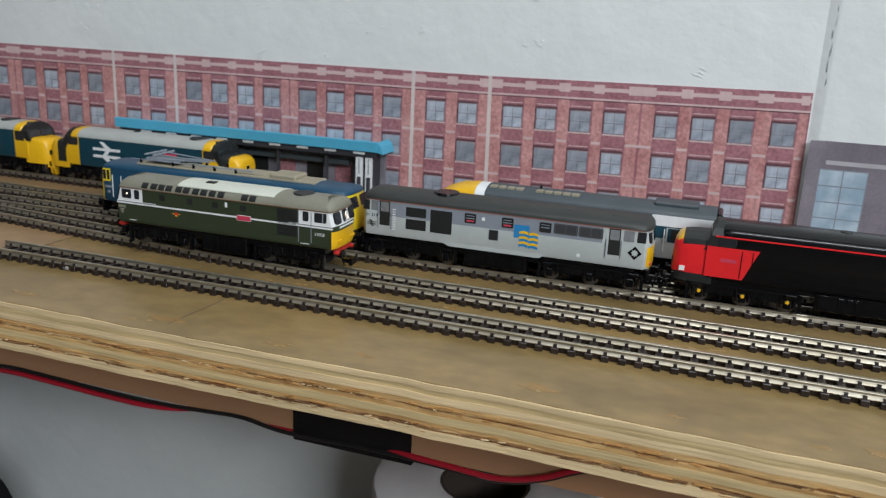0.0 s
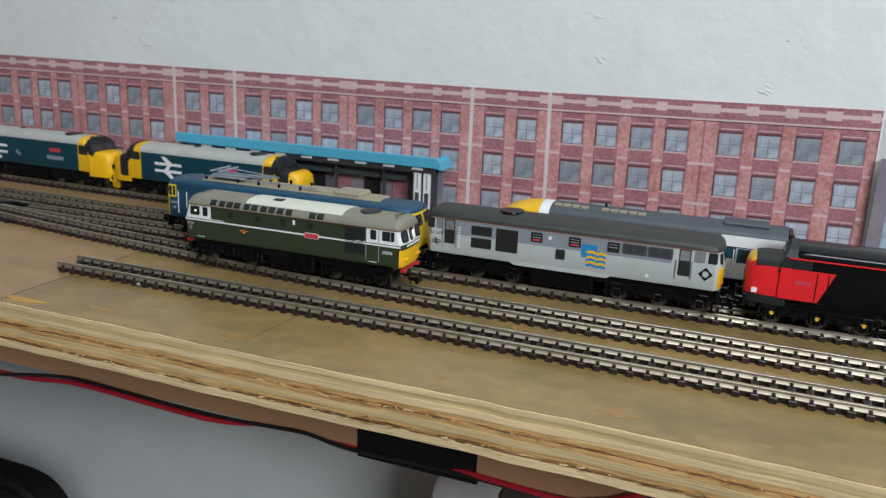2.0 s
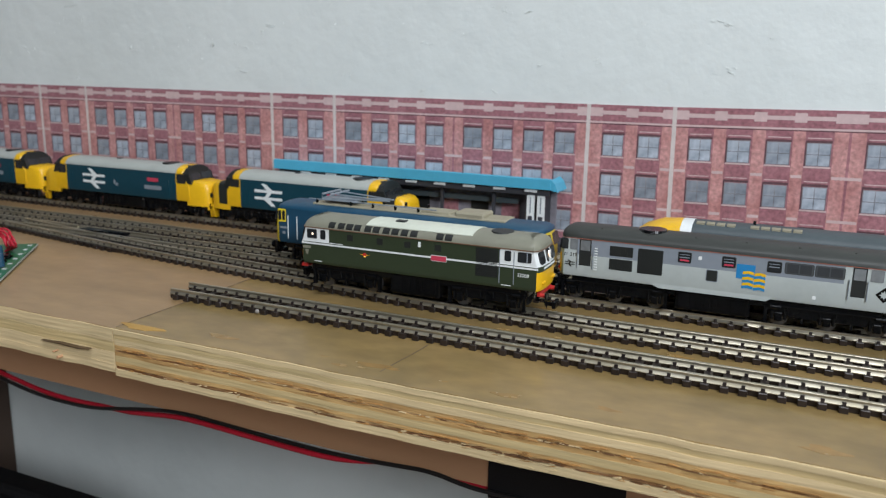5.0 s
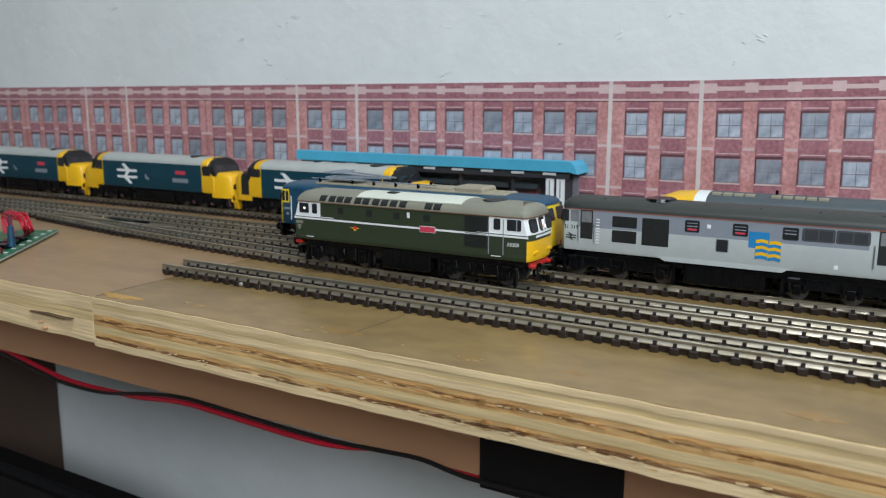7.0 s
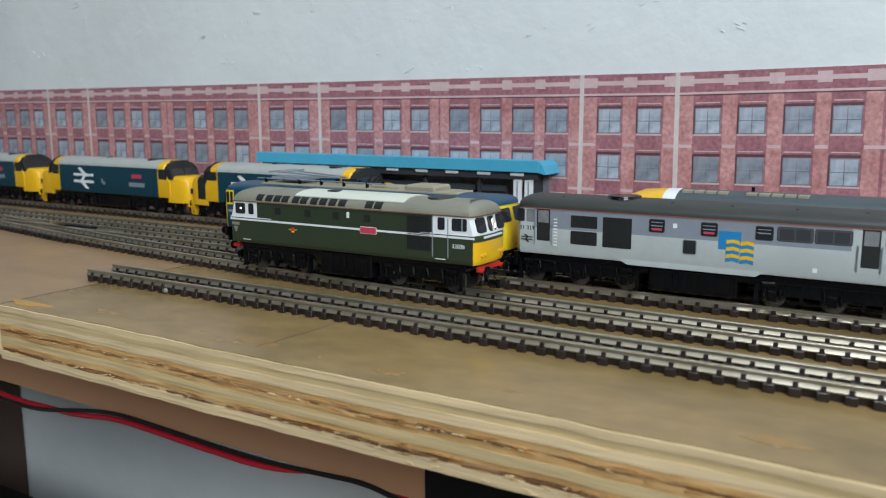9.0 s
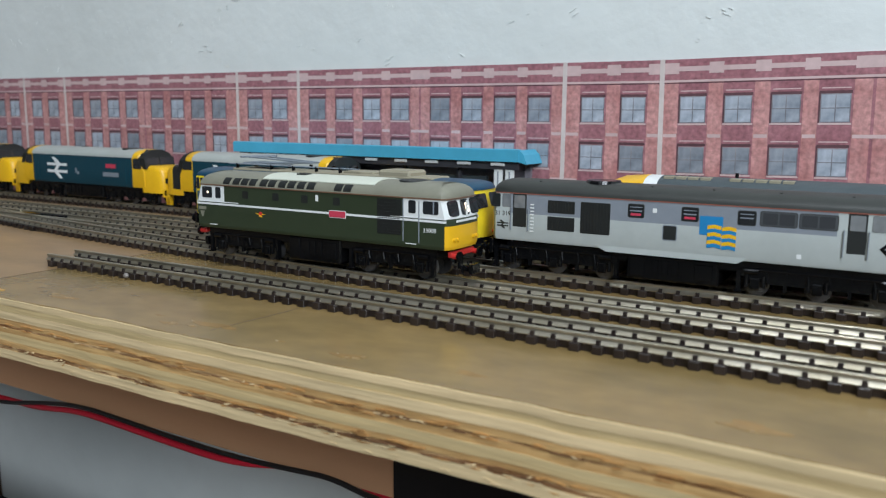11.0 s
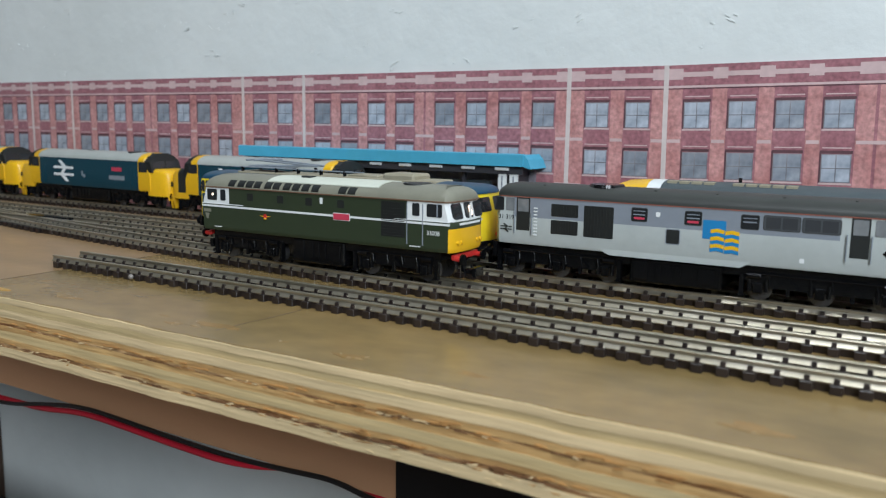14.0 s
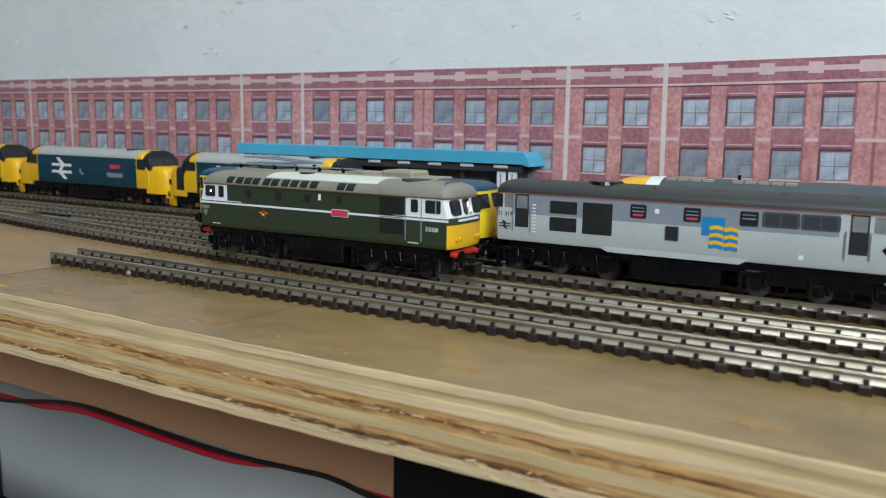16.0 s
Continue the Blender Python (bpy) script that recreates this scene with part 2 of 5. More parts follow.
WALL_Y, RAIL_TOP = 365.5, 3.7
slab("wall_back", -2000, 2100, WALL_Y, 480, -900, 1500, WALL, "white painted plaster wall with small pits and cracks", "wall")
# unseen shell of walls, ceiling and floor, added to bounce light onto the layout
slab("wall_side", 2000, 2100, -2200, WALL_Y, -900, 1500, ROOM, "unseen grey room wall added to bounce light", "wall")
slab("wall_far", -2100, -2000, -2200, WALL_Y, -900, 1500, ROOM, "unseen grey room wall added to bounce light", "wall")
slab("wall_front", -2000, 2000, -2300, -2200, -900, 1500, ROOM, "unseen grey room wall added to bounce light", "wall")
slab("ceiling", -2000, 2000, -2200, WALL_Y, 1500, 1560, ROOM, "unseen grey ceiling added to bounce light", "ceiling")
slab("floor", -2000, 2000, -2200, WALL_Y, -960, -900, FLOOR_BOUNCE, "unseen brown floor added to bounce warm light", "floor")

rng = random.Random(4)


def wander(x, k, size):
    return size * noise.noise(Vector((x * 0.013, k * 7.3, 1.7))) + 0.45 * size * noise.noise(Vector((x * 0.06, k * 3.1, 5.2)))


EDGE_Y = 181.5


def ply_layer(x0, x1, k, z0, z1, mat, parent, out, rag, name="ply_layer", back=364.0, step=2.5):
    """One veneer of the plywood, with an uneven sawn front edge."""
    bm = bmesh.new()
    n = int((x1 - x0) / step)
    cols = []
    for i in range(n + 1):
        x = x0 + (x1 - x0) * i / n
        y = EDGE_Y + out * 0.5 + wander(x, 1, 1.3) + wander(x, k, rag * 0.7) - 7.0 * max(0.0, (x + 20) / 160) ** 1.3
        c = 0.2 * noise.noise(Vector((x * 0.12, 4, 9)))
        cols.append([bm.verts.new(p) for p in ((x, back, z0), (x, y + 0.03, z0 + c), (x, y, (z0 + z1) / 2 + c), (x, y + 0.03, z1 + (c if z1 < 0 else 0)), (x, back, z1))])
    for a, b in zip(cols, cols[1:]):
        for j in range(4):
            bm.faces.new((a[j], b[j], b[j + 1], a[j + 1]))
    for c in (cols[0], cols[-1]):
        bm.faces.new(c)
    bmesh.ops.recalc_face_normals(bm, faces=bm.faces)
    return part(name, bm, mat, parent)


def baseboard(x0, x1, label, layers):
    e = thing("baseboard", label, "baseboard", 0, 0, 0, kind="structure")
    z = 0.0
    for k, (h, mat, out, rag) in enumerate(layers):
        ply_layer(x0, x1, k + x0 * 0.01, z - h, z, mat, e, out, rag)
        z -= h
    return e


baseboard(-246.2, 420, "thick plywood baseboard with varnished tan top and torn veneer edge",
          [(0.2, BOARD, 1.2, 0.5), (1.6, PLY_PALE, -0.1, 0.4), (1.7, PLY_GREY, 0.3, 0.3), (2.1, PLY_PALE, 0.0, 0.3), (1.6, PLY_TAN, 0.2, 0.4), (0.6, PLY_DARK, 0.5, 0.9),
           (1.4, PLY_TAN, 0.1, 0.4), (2.2, PLY_GREY, -0.1, 0.3), (1.3, PLY_TAN, 0.2, 0.5), (1.1, PLY_DARK, 0.6, 1.3), (2.4, PLY_PALE, -0.2, 0.5)])
baseboard(-700, -246.7, "pale plywood baseboard with smoother edge beside the joint",
          [(0.2, BOARD_LEFT, 1.2, 0.5), (4.4, PLY_PALE, 0.2, 0.4), (3.6, PLY_GREY, 0.1, 0.2), (4.0, PLY_PALE, 0.0, 0.2), (3.0, PLY_PALE, -0.1, 0.5)])
tagged(part("joint_gap", one_box(-246.85, -246.15, 183.2, 363, -14, 0.02), CRACK), "dark gap between two baseboards", "joint", kind="structure")
# a scored line in the board's face
bm = bmesh.new()
pts = [(-150.6 + 0.5 * k + 0.5 * noise.noise(Vector((k * 0.9, 3, 1))), 187.6 + 5.4 * k) for k in range(6)]
prism(bm, [(x - 0.22, y) for x, y in pts] + [(x + 0.22, y) for x, y in pts[::-1]], -0.05, 0.03, "z")
tagged(part("scratch", bm, CRACK), "thin dark scored line in the board", "scratch", kind="structure")
# amber glue on the corner of the board
bm = bmesh.new()
prism(bm, [(-246 + 11 * math.cos(a) * (0.7 + 0.3 * math.sin(3 * a)) + 7, 186.2 + 3.2 * math.sin(a) * (0.8 + 0.2 * math.cos(2 * a))) for a in (radians(15 * k) for k in range(24))], -0.1, 0.12, "z")
tagged(part("glue_patch", bm, material("amber_glue", (0.45, 0.25, 0.05), 0.4, var=0.2)), "amber dried glue on the board's corner", "stain", kind="structure")
for k in range(44):
    x, y = rng.uniform(-225, 110), rng.choice((235, 238, 240, 266, 270, 292, 187.0, 188.0, 189.0, 191.0))
    a0, s = rng.uniform(0, 6), rng.uniform(1.0, 4.5)
    bm = bmesh.new()
    prism(bm, [(x + s * 1.7 * math.cos(a) * (0.7 + 0.3 * math.sin(3 * a + a0)), y + s * 0.6 * math.sin(a) * (0.75 + 0.25 * math.cos(2 * a + a0))) for a in (radians(24 * j) for j in range(15))], -0.1, 0.010 + 0.0012 * k, "z")
    tagged(part("rust_stain", bm, RUST), "brown glue stain on the board", "stain", kind="structure")

# torn fibres along the two ragged veneers, and pale splinters that stand out of them
def torn_edge(name, mat, label, count, zs, lo, hi, high, depth):
    bm = bmesh.new()
    for k in range(count):
        x = rng.uniform(-244, 210)
        z = rng.choice(zs) + rng.gauss(0, 0.22) + 0.2 * noise.noise(Vector((x * 0.12, 4, 9)))
        y = EDGE_Y + wander(x, 1, 1.3) - 7.0 * max(0.0, (x + 20) / 160) ** 1.3
        w, h, tilt = rng.uniform(lo, hi), rng.uniform(0.35, 1.0) * high, rng.uniform(-0.25, 0.25)
        q = [(x - w / 2, z), (x - w * 0.2, z + h * rng.uniform(0.2, 0.6)), (x + w * 0.25, z + h * 0.5 + tilt), (x + w / 2, z + tilt), (x + w * 0.1, z - h * 0.4), (x - w * 0.3, z - h * 0.5)]
        prism(bm, q, y - depth * rng.uniform(0.5, 1.2), y + 2.0)
    return tagged(part(name, bm, mat), label, "splinters", kind="stuff")


torn_edge("torn_gaps", material("torn_brown", (0.20, 0.095, 0.035), 0.9, var=0.4, scale=900), "dark torn gaps in the plywood edge", 230, (-7.5, -13.2, -13.5, -13.3), 1.5, 7.0, 0.34, 0.12)
torn_edge("orange_fibres", material("torn_orange", (0.46, 0.235, 0.07), 0.85, var=0.4, scale=900), "orange torn wood fibres on the plywood edge", 260, (-6.8, -7.9, -12.4, -13.9), 1.0, 6.0, 0.42, 0.2)
torn_edge("pale_splinters", PLY_PALE, "pale splinters on the plywood edge", 120, (-7.4, -13.2, -13.9, -15.4), 0.5, 2.4, 0.35, 0.3)

# a slit and a knot in the pale edge
bm = prism(bmesh.new(), [(-279, -8.7), (-270, -8.2), (-262, -8.6), (-256.5, -8.5), (-262, -8.95), (-270, -8.75)], 179.9, 182.5)
tagged(part("edge_slit", bm, CRACK), "dark slit in the plywood edge", "slit", kind="structure")
for x, z, r in ((-272.5, -11.6, 0.35), (-270.6, -13.4, 0.55)):
    bm = bmesh.new()
    cyl(bm, (x, 179.2, z), (x, 183, z), r, 10)
    tagged(part("edge_knot", bm, FASCIA), "small knot in the plywood edge", "knot", kind="structure")
# timber rail under the board, its tape and the cable
FY = 240.0
slab("fascia_batten", -700, 420, FY, FY + 20, -58.6, -16.3, FASCIA, "planed pinkish softwood batten under the baseboard", "batten")
bm = bmesh.new()
prism(bm, [(-136.3, -62.0), (-88.6, -61.2), (-88.4, -17.6), (-136.6, -17.6)], FY - 0.5, FY - 0.02)
box(bm, -136.2, -88.2, FY - 0.5, FY + 12, -62.4, -61.8)
tagged(part("black_tape", bm, TAPE), "black cloth tape holding the cable on the batten", "tape")


def cable(name, mat, label, off, low, radius):
    """A wire along the batten's lower edge; low is how far it hangs under its neighbour between the loops."""
    pts = [(-700, 3, -60), (-450, 1, -57.5), (-405, 0, -58.8), (-378, 0, -63.2), (-360, 0, -66.0), (-341, 0, -66.6), (-322, 0, -65.8), (-300, 0, -61.6), (-276, 0, -58.0), (-253, 0, -58.6), (-223, 0, -59.7), (-196, 0, -60.0),
           (-172, 0, -58.2), (-158, 0, -57.2), (-145, 0, -59.6), (-134, 0, -60.0), (-110, 1, -59.6), (-88, 0, -59.0), (-69, -1, -59.2), (-55, -1.5, -59.8), (-40, -1, -56.0), (-29, -0.5, -50.0), (-20, 1, -47.6), (-12, 12, -47.0)]
    return tagged(tube(name, [(x, FY + y + off + (3.6 if low > 1 and (x < -318 or -174 < x < -90) else 0.0), z - low * (1.0 if -318 < x < -180 else -0.5 if x > -90 else 0.0)) for x, y, z in pts], radius, mat), label, "cable")


cable("red_wire", WIRE_RED, "red insulated wire sagging along the batten", -1.5, 1.8, 1.1)
cable("black_wire", WIRE_BLACK, "black insulated wire sagging along the batten", -1.3, -0.3, 0.85)

# below the board
slab("lower_shelf", -700, 420, 250, 364, -251, -235, DARK_WOOD, "dark shelf under the baseboard", "shelf")
slab("support_panel", -580, -552, 246, 364, -900, -16.4, DARK_WOOD, "dark upright timber support under the baseboard", "support")
case = thing("dark_case", "black rounded case standing on the shelf below", "case", -425, 300, -235)
bm = prism(bmesh.new(), rounded(-110, 98, 0, 91, 30, 8), -36, -14)
bmesh.ops.bevel(bm, geom=[e for e in bm.edges if abs(e.verts[0].co.y - e.verts[1].co.y) < 1e-6], offset=5, segments=3, affect="EDGES")
part("body", bm, TAPE, case, smooth=True)
bm = prism(bmesh.new(), rounded(-104, 92, 56, 59, 1.2), -36.8, -30)
part("seam", bm, GRILLE, case)
roll = thing("paper_roll", "white paper roll standing on end with dark core", "paper roll", -77.5, 308.5, -235)
bm = bmesh.new()
rings = []
for r, z in ((20.5, 2), (20.5, 99.5), (22, 100), (27, 100.3), (31, 99.8), (36, 100.3), (41, 99.7), (46, 100.2), (50, 99), (51, 96), (51, 3), (49, 0), (21, 0)):
    rings.append([bm.verts.new((r * math.cos(2 * math.pi * k / 40), r * math.sin(2 * math.pi * k / 40), z + (30 if z > 50 else 0))) for k in range(40)])
for a, b in zip(rings, rings[1:] + rings[:1]):
    for k in range(40):
        bm.faces.new((a[k], a[(k + 1) % 40], b[(k + 1) % 40], b[k]))
bmesh.ops.recalc_face_normals(bm, faces=bm.faces)
part("paper", bm, TISSUE, roll, smooth=True)
bm = bmesh.new()
rings = [[bm.verts.new((r * math.cos(2 * math.pi * k / 36), r * math.sin(2 * math.pi * k / 36), z)) for k in range(36)] for r, z in ((19.0, 1), (19.0, 128.8), (20.3, 128.8), (20.3, 1))]
for a, b in zip(rings, rings[1:] + rings[:1]):
    for k in range(36):
        bm.faces.new((a[k], a[(k + 1) % 36], b[(k + 1) % 36], b[k]))
bmesh.ops.recalc_face_normals(bm, faces=bm.faces)
part("core", bm, CORE, roll, "dark cardboard core", smooth=True)


# ---- printed backscene on the wall ----
def flat(bm, x0, x1, z0, z1, y, mat=0):
    f = bm.faces.new([bm.verts.new(p) for p in ((x0, y, z0), (x1, y, z0), (x1, y, z1), (x0, y, z1))])
    f.material_index = mat


PAPER_Y = WALL_Y - 0.6
ROWS_Z = ((46.6, 56.2), (28.4, 38.2), (10.2, 20.0))
WIDE = (6.8, 22.6, 38.2, 53.6, 74.2, 89.8, 105.2, 120.4)
WIDE_END = (6.8, 22.6, 38.4, 53.8, 76.3, 91.9, 107.6, 124.4)
NARROW = (7.2, 23.2)


def bars_mesh(w, h, t, nx, nz, y):
    """A flat frame with nx by nz panes, in one piece."""
    xs = [v for k in range(nx + 1) for v in ((w - t) * k / nx, (w - t) * k / nx + t)]
    zs = [v for k in range(nz + 1) for v in ((h - t) * k / nz, (h - t) * k / nz + t)]
    bm = bmesh.new()
    grid = [[bm.verts.new((x, y, z)) for z in zs] for x in xs]
    for a in range(len(xs) - 1):
        for b in range(len(zs) - 1):
            if a % 2 == 0 or b % 2 == 0:
                bm.faces.new((grid[a][b], grid[a + 1][b], grid[a + 1][b + 1], grid[a][b + 1]))
    return bm


def window_pane(w, h, y):
    bm = bmesh.new()
    flat(bm, 0, w, 0, h, y)
    return bm


def backscene_section(x0, width, xs, seam):
    e = thing("backscene_sheet", "printed red brick factory backscene sheet pasted on the wall", "backscene", x0, PAPER_Y, 0, group="backscene sheets")
    bm = box(bmesh.new(), 0, width, 0, 0.5, 0, 69.5)
    part("paper", bm, BRICK, e)
    bm = bmesh.new()
    edges = [0.0] + [v for x in xs for v in (x, x + 9.3)] + [width]
    piers = [(edges[k], edges[k + 1]) for k in range(0, len(edges), 2)]
    for a, b in piers:
        mid = (a + b) / 2
        for p, q in ((a + 0.7, mid - 0.5), (mid + 0.5, b - 0.7)) if 10 < b - a < 14 else ((a + 0.7, b - 0.7),):
            flat(bm, p, q, 0, 61.5, -0.03)
    part("pier_print", bm, PIER, e)
    bm = bmesh.new()
    flat(bm, 0, width, 65.2, 66.9, -0.05)
    flat(bm, 0, width, 61.3, 62.1, -0.05)
    for a, b in piers:
        flat(bm, a + 0.7, b - 0.7, 64.3, 68.2, -0.07)
        for z in (42.0, 24.0, 6.0):
            flat(bm, a + 1.0, b - 1.0, z - 0.6, z + 0.6, -0.06)
    part("stone_band", bm, PALE, e)
    bm = bmesh.new()
    for z0, z1 in ROWS_Z:
        for x in xs:
            flat(bm, x - 0.4, x + 9.6, z1, z1 + 1.0, -0.045)
    flat(bm, 0, width, 60.8, 61.2, -0.04)
    part("lintel_shadow", bm, SHADE, e)
    bm = bmesh.new()
    for z0, z1 in ROWS_Z:
        for x in xs:
            flat(bm, x - 0.45, x + 9.75, z0 - 0.75, z0 - 0.1, -0.09)
            flat(bm, x + 0.2, x + 9.1, z1 + 1.7, z1 + 2.1, -0.06)
    part("sill_print", bm, PALE, e)
    bm = bmesh.new()
    for z0, z1 in ROWS_Z:
        for x in xs:
            flat(bm, x - 0.55, x, z0 - 0.1, z1 + 0.5, -0.047)
    tagged(part("reveal_print", bm, SHADE, e), "dark printed window reveals", kind="stuff")
    if seam:
        bm = bmesh.new()
        flat(bm, -0.9, 0.9, 0, 69.6, -0.10)
        part("seam", bm, SEAM, e)
    first = None
    for z0, z1 in ROWS_Z:
        for x in xs:
            if first is None:
                first = part("window", window_pane(9.3, 9.6, -0.08), PANE_VAR, e)
                first.matrix_basis = pose(x * MM, 0, z0 * MM)
                bars = part("window_frame", bars_mesh(9.3, 9.6, 0.34, 2, 2, -0.11), SASH, first)
            else:
                same_part(bars, parent=same_part(first, x, 0, z0))
    return e


PANE_VAR = material("printed_pane_varied", (0.26, 0.295, 0.345), 0.36, var=0.25, scale=260, second=(0.40, 0.43, 0.48), mix_scale=130, island=0.3)
for x0, width, xs, seam in ((-669, 39.5, NARROW, 1), (-629.5, 136, WIDE, 1), (-493.5, 39.5, NARROW, 1), (-454, 138, WIDE, 1), (-315.8, 39.6, NARROW, 1), (-276, 135.8, WIDE, 1), (-140.2, 39.2, NARROW, 1)):
    backscene_section(x0, width, xs, seam)
# the last sheet is pasted a little out of level
end_sheet = backscene_section(-101, 138.5, WIDE_END, 1)
end_sheet.matrix_basis = pose(-0.101, PAPER_Y * MM, 0, 0, -0.8, 0)

side = thing("backscene_sheet", "printed grey brick backscene sheet with large blue windows", "backscene", 41.5, PAPER_Y - 1.5, 0, group="backscene sheets")
bm = bmesh.new()
n = 8
prof = [(-3.5 + 0.9 * k, -0.2 - 2.6 * (1 - k / n) ** 2) for k in range(n + 1)] + [(300, -0.2), (300, 0.4), (4.0, 0.4)] + [(-3.0 + 0.8 * k, 0.3 - 2.4 * (1 - k / n) ** 2) for k in range(n, -1, -1)]
prism(bm, prof, 0, 52.5, "z")
part("paper", bm, BRICK_GREY, side, smooth=True)
bm = bmesh.new()
flat(bm, 4, 300, 42.8, 44.6, -0.26)
part("stone_band", bm, FRAME, side)
first = None
for x in (1.8, 31, 61, 91, 121):
    if first is None:
        first = part("window", window_pane(19, 28, -0.3), PANE_BLUE, side)
        first.matrix_basis = pose(x * MM, 0, 0.013)
        bars = part("window_frame", bars_mesh(19, 28, 0.45, 2, 4, -0.34), GREY_MID, first)
    else:
        same_part(bars, parent=same_part(first, x, 0, 13))
# joint cover up the wall at the end of the red sheet
bm = bmesh.new()
prism(bm, [(37.2, WALL_Y), (38.4, WALL_Y - 0.4), (40.9, WALL_Y - 1.5), (42.0, WALL_Y - 1.7), (1990, WALL_Y - 1.7), (1990, WALL_Y)], 0, 1500, "z")
tagged(part("wall_joint_trim", bm, WALL, smooth=True), "white plaster standing proud beyond a soft ragged joint", "trim", kind="structure")
bm = bmesh.new()
for k in range(26):
    z = 74 + k * 5.1 + rng.uniform(-2, 2)
    x = 40.3 + rng.uniform(-0.3, 0.3)
    w = rng.uniform(0.05, 0.16)
    prism(bm, [(x - w, z), (x + w, z + 0.4), (x + w * 0.5, z + rng.uniform(1.6, 4.6)), (x - w * 0.6, z + 2)], WALL_Y - 1.5, WALL_Y - 1.0)
tagged(part("wall_crack", bm, GREY_MID), "ragged thin crack along the wall joint", "crack", kind="structure")
# pits and trowel marks in the plaster
bm = bmesh.new()
for k in range(240):
    x, z = rng.uniform(-560, 200), rng.uniform(72, 190)
    s = rng.uniform(0.18, 0.7)
    a0 = rng.uniform(-0.5, 0.5)
    for j in range(rng.randint(1, 4)):
        xx, zz = x + rng.uniform(-5, 5), z + rng.uniform(-2, 2)
        w = s * rng.uniform(0.6, 3.2)
        c, d = math.cos(a0), math.sin(a0)
        p = [(xx + w * c * ca - 0.32 * s * d * sa, zz + w * d * ca + 0.32 * s * c * sa) for ca, sa in ((math.cos(b), math.sin(b)) for b in (radians(51.4 * q) for q in range(7)))]
        prism(bm, p, WALL_Y - 0.03 - 0.3 * s, WALL_Y + 0.05)
tagged(part("plaster_flakes", bm, WALL), "small raised flecks and trowel marks of plaster", "plaster", kind="stuff")


# ---- tracks ----
def smooth_path(pts, step=4.9):
    """Points at even steps along a smooth line through pts (x, y), with their heading."""
    xs, ys = [p[0] for p in pts], [p[1] for p in pts]
    fine = np.linspace(xs[0], xs[-1], 800)
    y = np.interp(fine, xs, ys)
    if len(pts) > 2:
        k = np.hanning(101)
        y = np.convolve(np.pad(y, 50, mode="reflect", reflect_type="odd"), k / k.sum(), mode="valid")
    d = np.concatenate([[0], np.cumsum(np.hypot(np.diff(fine), np.diff(y)))])
    out = []
    for s in np.arange(0, d[-1], step):
        x0, y0 = np.interp(s, d, fine), np.interp(s, d, y)
        x1, y1 = np.interp(s + 1, d, fine), np.interp(s + 1, d, y)
        out.append((float(x0), float(y0), math.degrees(math.atan2(y1 - y0, x1 - x0)) if s + 1 < d[-1] else (out[-1][2] if out else 0)))
    return out


def sleeper_mesh(half):
    bm = bmesh.new()
    box(bm, -1.15, 1.15, -half, half, 0, 1.8, 0.16)
    for s in (-1, 1):
        for t in (-1.05, 1.05):
            prism(bm, [(s * 4.85 + t - 0.4, 1.7), (s * 4.85 + t + 0.4, 1.7), (s * 4.85 + t + (0.1 if t > 0 else 0.4), 2.75), (s * 4.85 + t - (0.1 if t < 0 else 0.4), 2.75)], -0.5, 0.5, "x")
    return bm


def rail(path, off, parent):
    """One rail with a foot, a web and a head, bent along the path."""
    half = [(1.0, 1.72), (1.05, 1.95), (0.45, 2.66), (0.34, 2.9), (0.34, 3.1), (0.62, 3.2), (0.62, 3.55), (0.5, 3.7)]
    prof = half + [(-p, z) for p, z in half[::-1]]
    bm = bmesh.new()
    rows = []
    for x, y, a in path:
        c, s = math.cos(radians(a)), math.sin(radians(a))
        rows.append([bm.verts.new((x - s * (off + p), y + c * (off + p), z)) for p, z in prof])
    for a, b in zip(rows, rows[1:]):
        for j in range(len(prof)):
            bm.faces.new((a[j], a[(j + 1) % len(prof)], b[(j + 1) % len(prof)], b[j]))
    bm.faces.new(rows[0]), bm.faces.new(rows[-1][::-1])
    bmesh.ops.recalc_face_normals(bm, faces=bm.faces)
    return part("rail", bm, RAIL, parent, smooth=True)


SLEEPER_ONE = None


def track(label, pts, skip=()):
    global SLEEPER_ONE
    e = thing("track", label, "track", 0, 0, 0, group="yard tracks")
    path = smooth_path(pts)
    for off in (-4.85, 4.85):
        rail(path, off, e)
        bm = bmesh.new()
        cols = [[bm.verts.new((px - math.sin(radians(a)) * (off + dy), py + math.cos(radians(a)) * (off + dy), z)) for dy, z in ((-0.6, 0.1), (-0.6, 1.6), (0.6, 1.6), (0.6, 0.1))] for px, py, a in path]
        for a, b in zip(cols, cols[1:]):
            for k in range(3):
                bm.faces.new((a[k], b[k], b[k + 1], a[k + 1]))
        bmesh.ops.recalc_face_normals(bm, faces=bm.faces)
        part("web", bm, SLEEPER, e)
    for x, y, a in path[:-1]:
        if any(a0 < x < b0 for a0, b0 in skip):
            continue
        if SLEEPER_ONE is None:
            SLEEPER_ONE = part("sleeper", sleeper_mesh(7.0), SLEEPER, e)
            SLEEPER_ONE.matrix_basis = pose((x + 3.4) * MM, y * MM, 0, 0, 0, a)
        else:
            o = same_part(SLEEPER_ONE, x + 3.4 + rng.uniform(-0.15, 0.15), y, 0, a + rng.uniform(-0.7, 0.7), e)
    return e


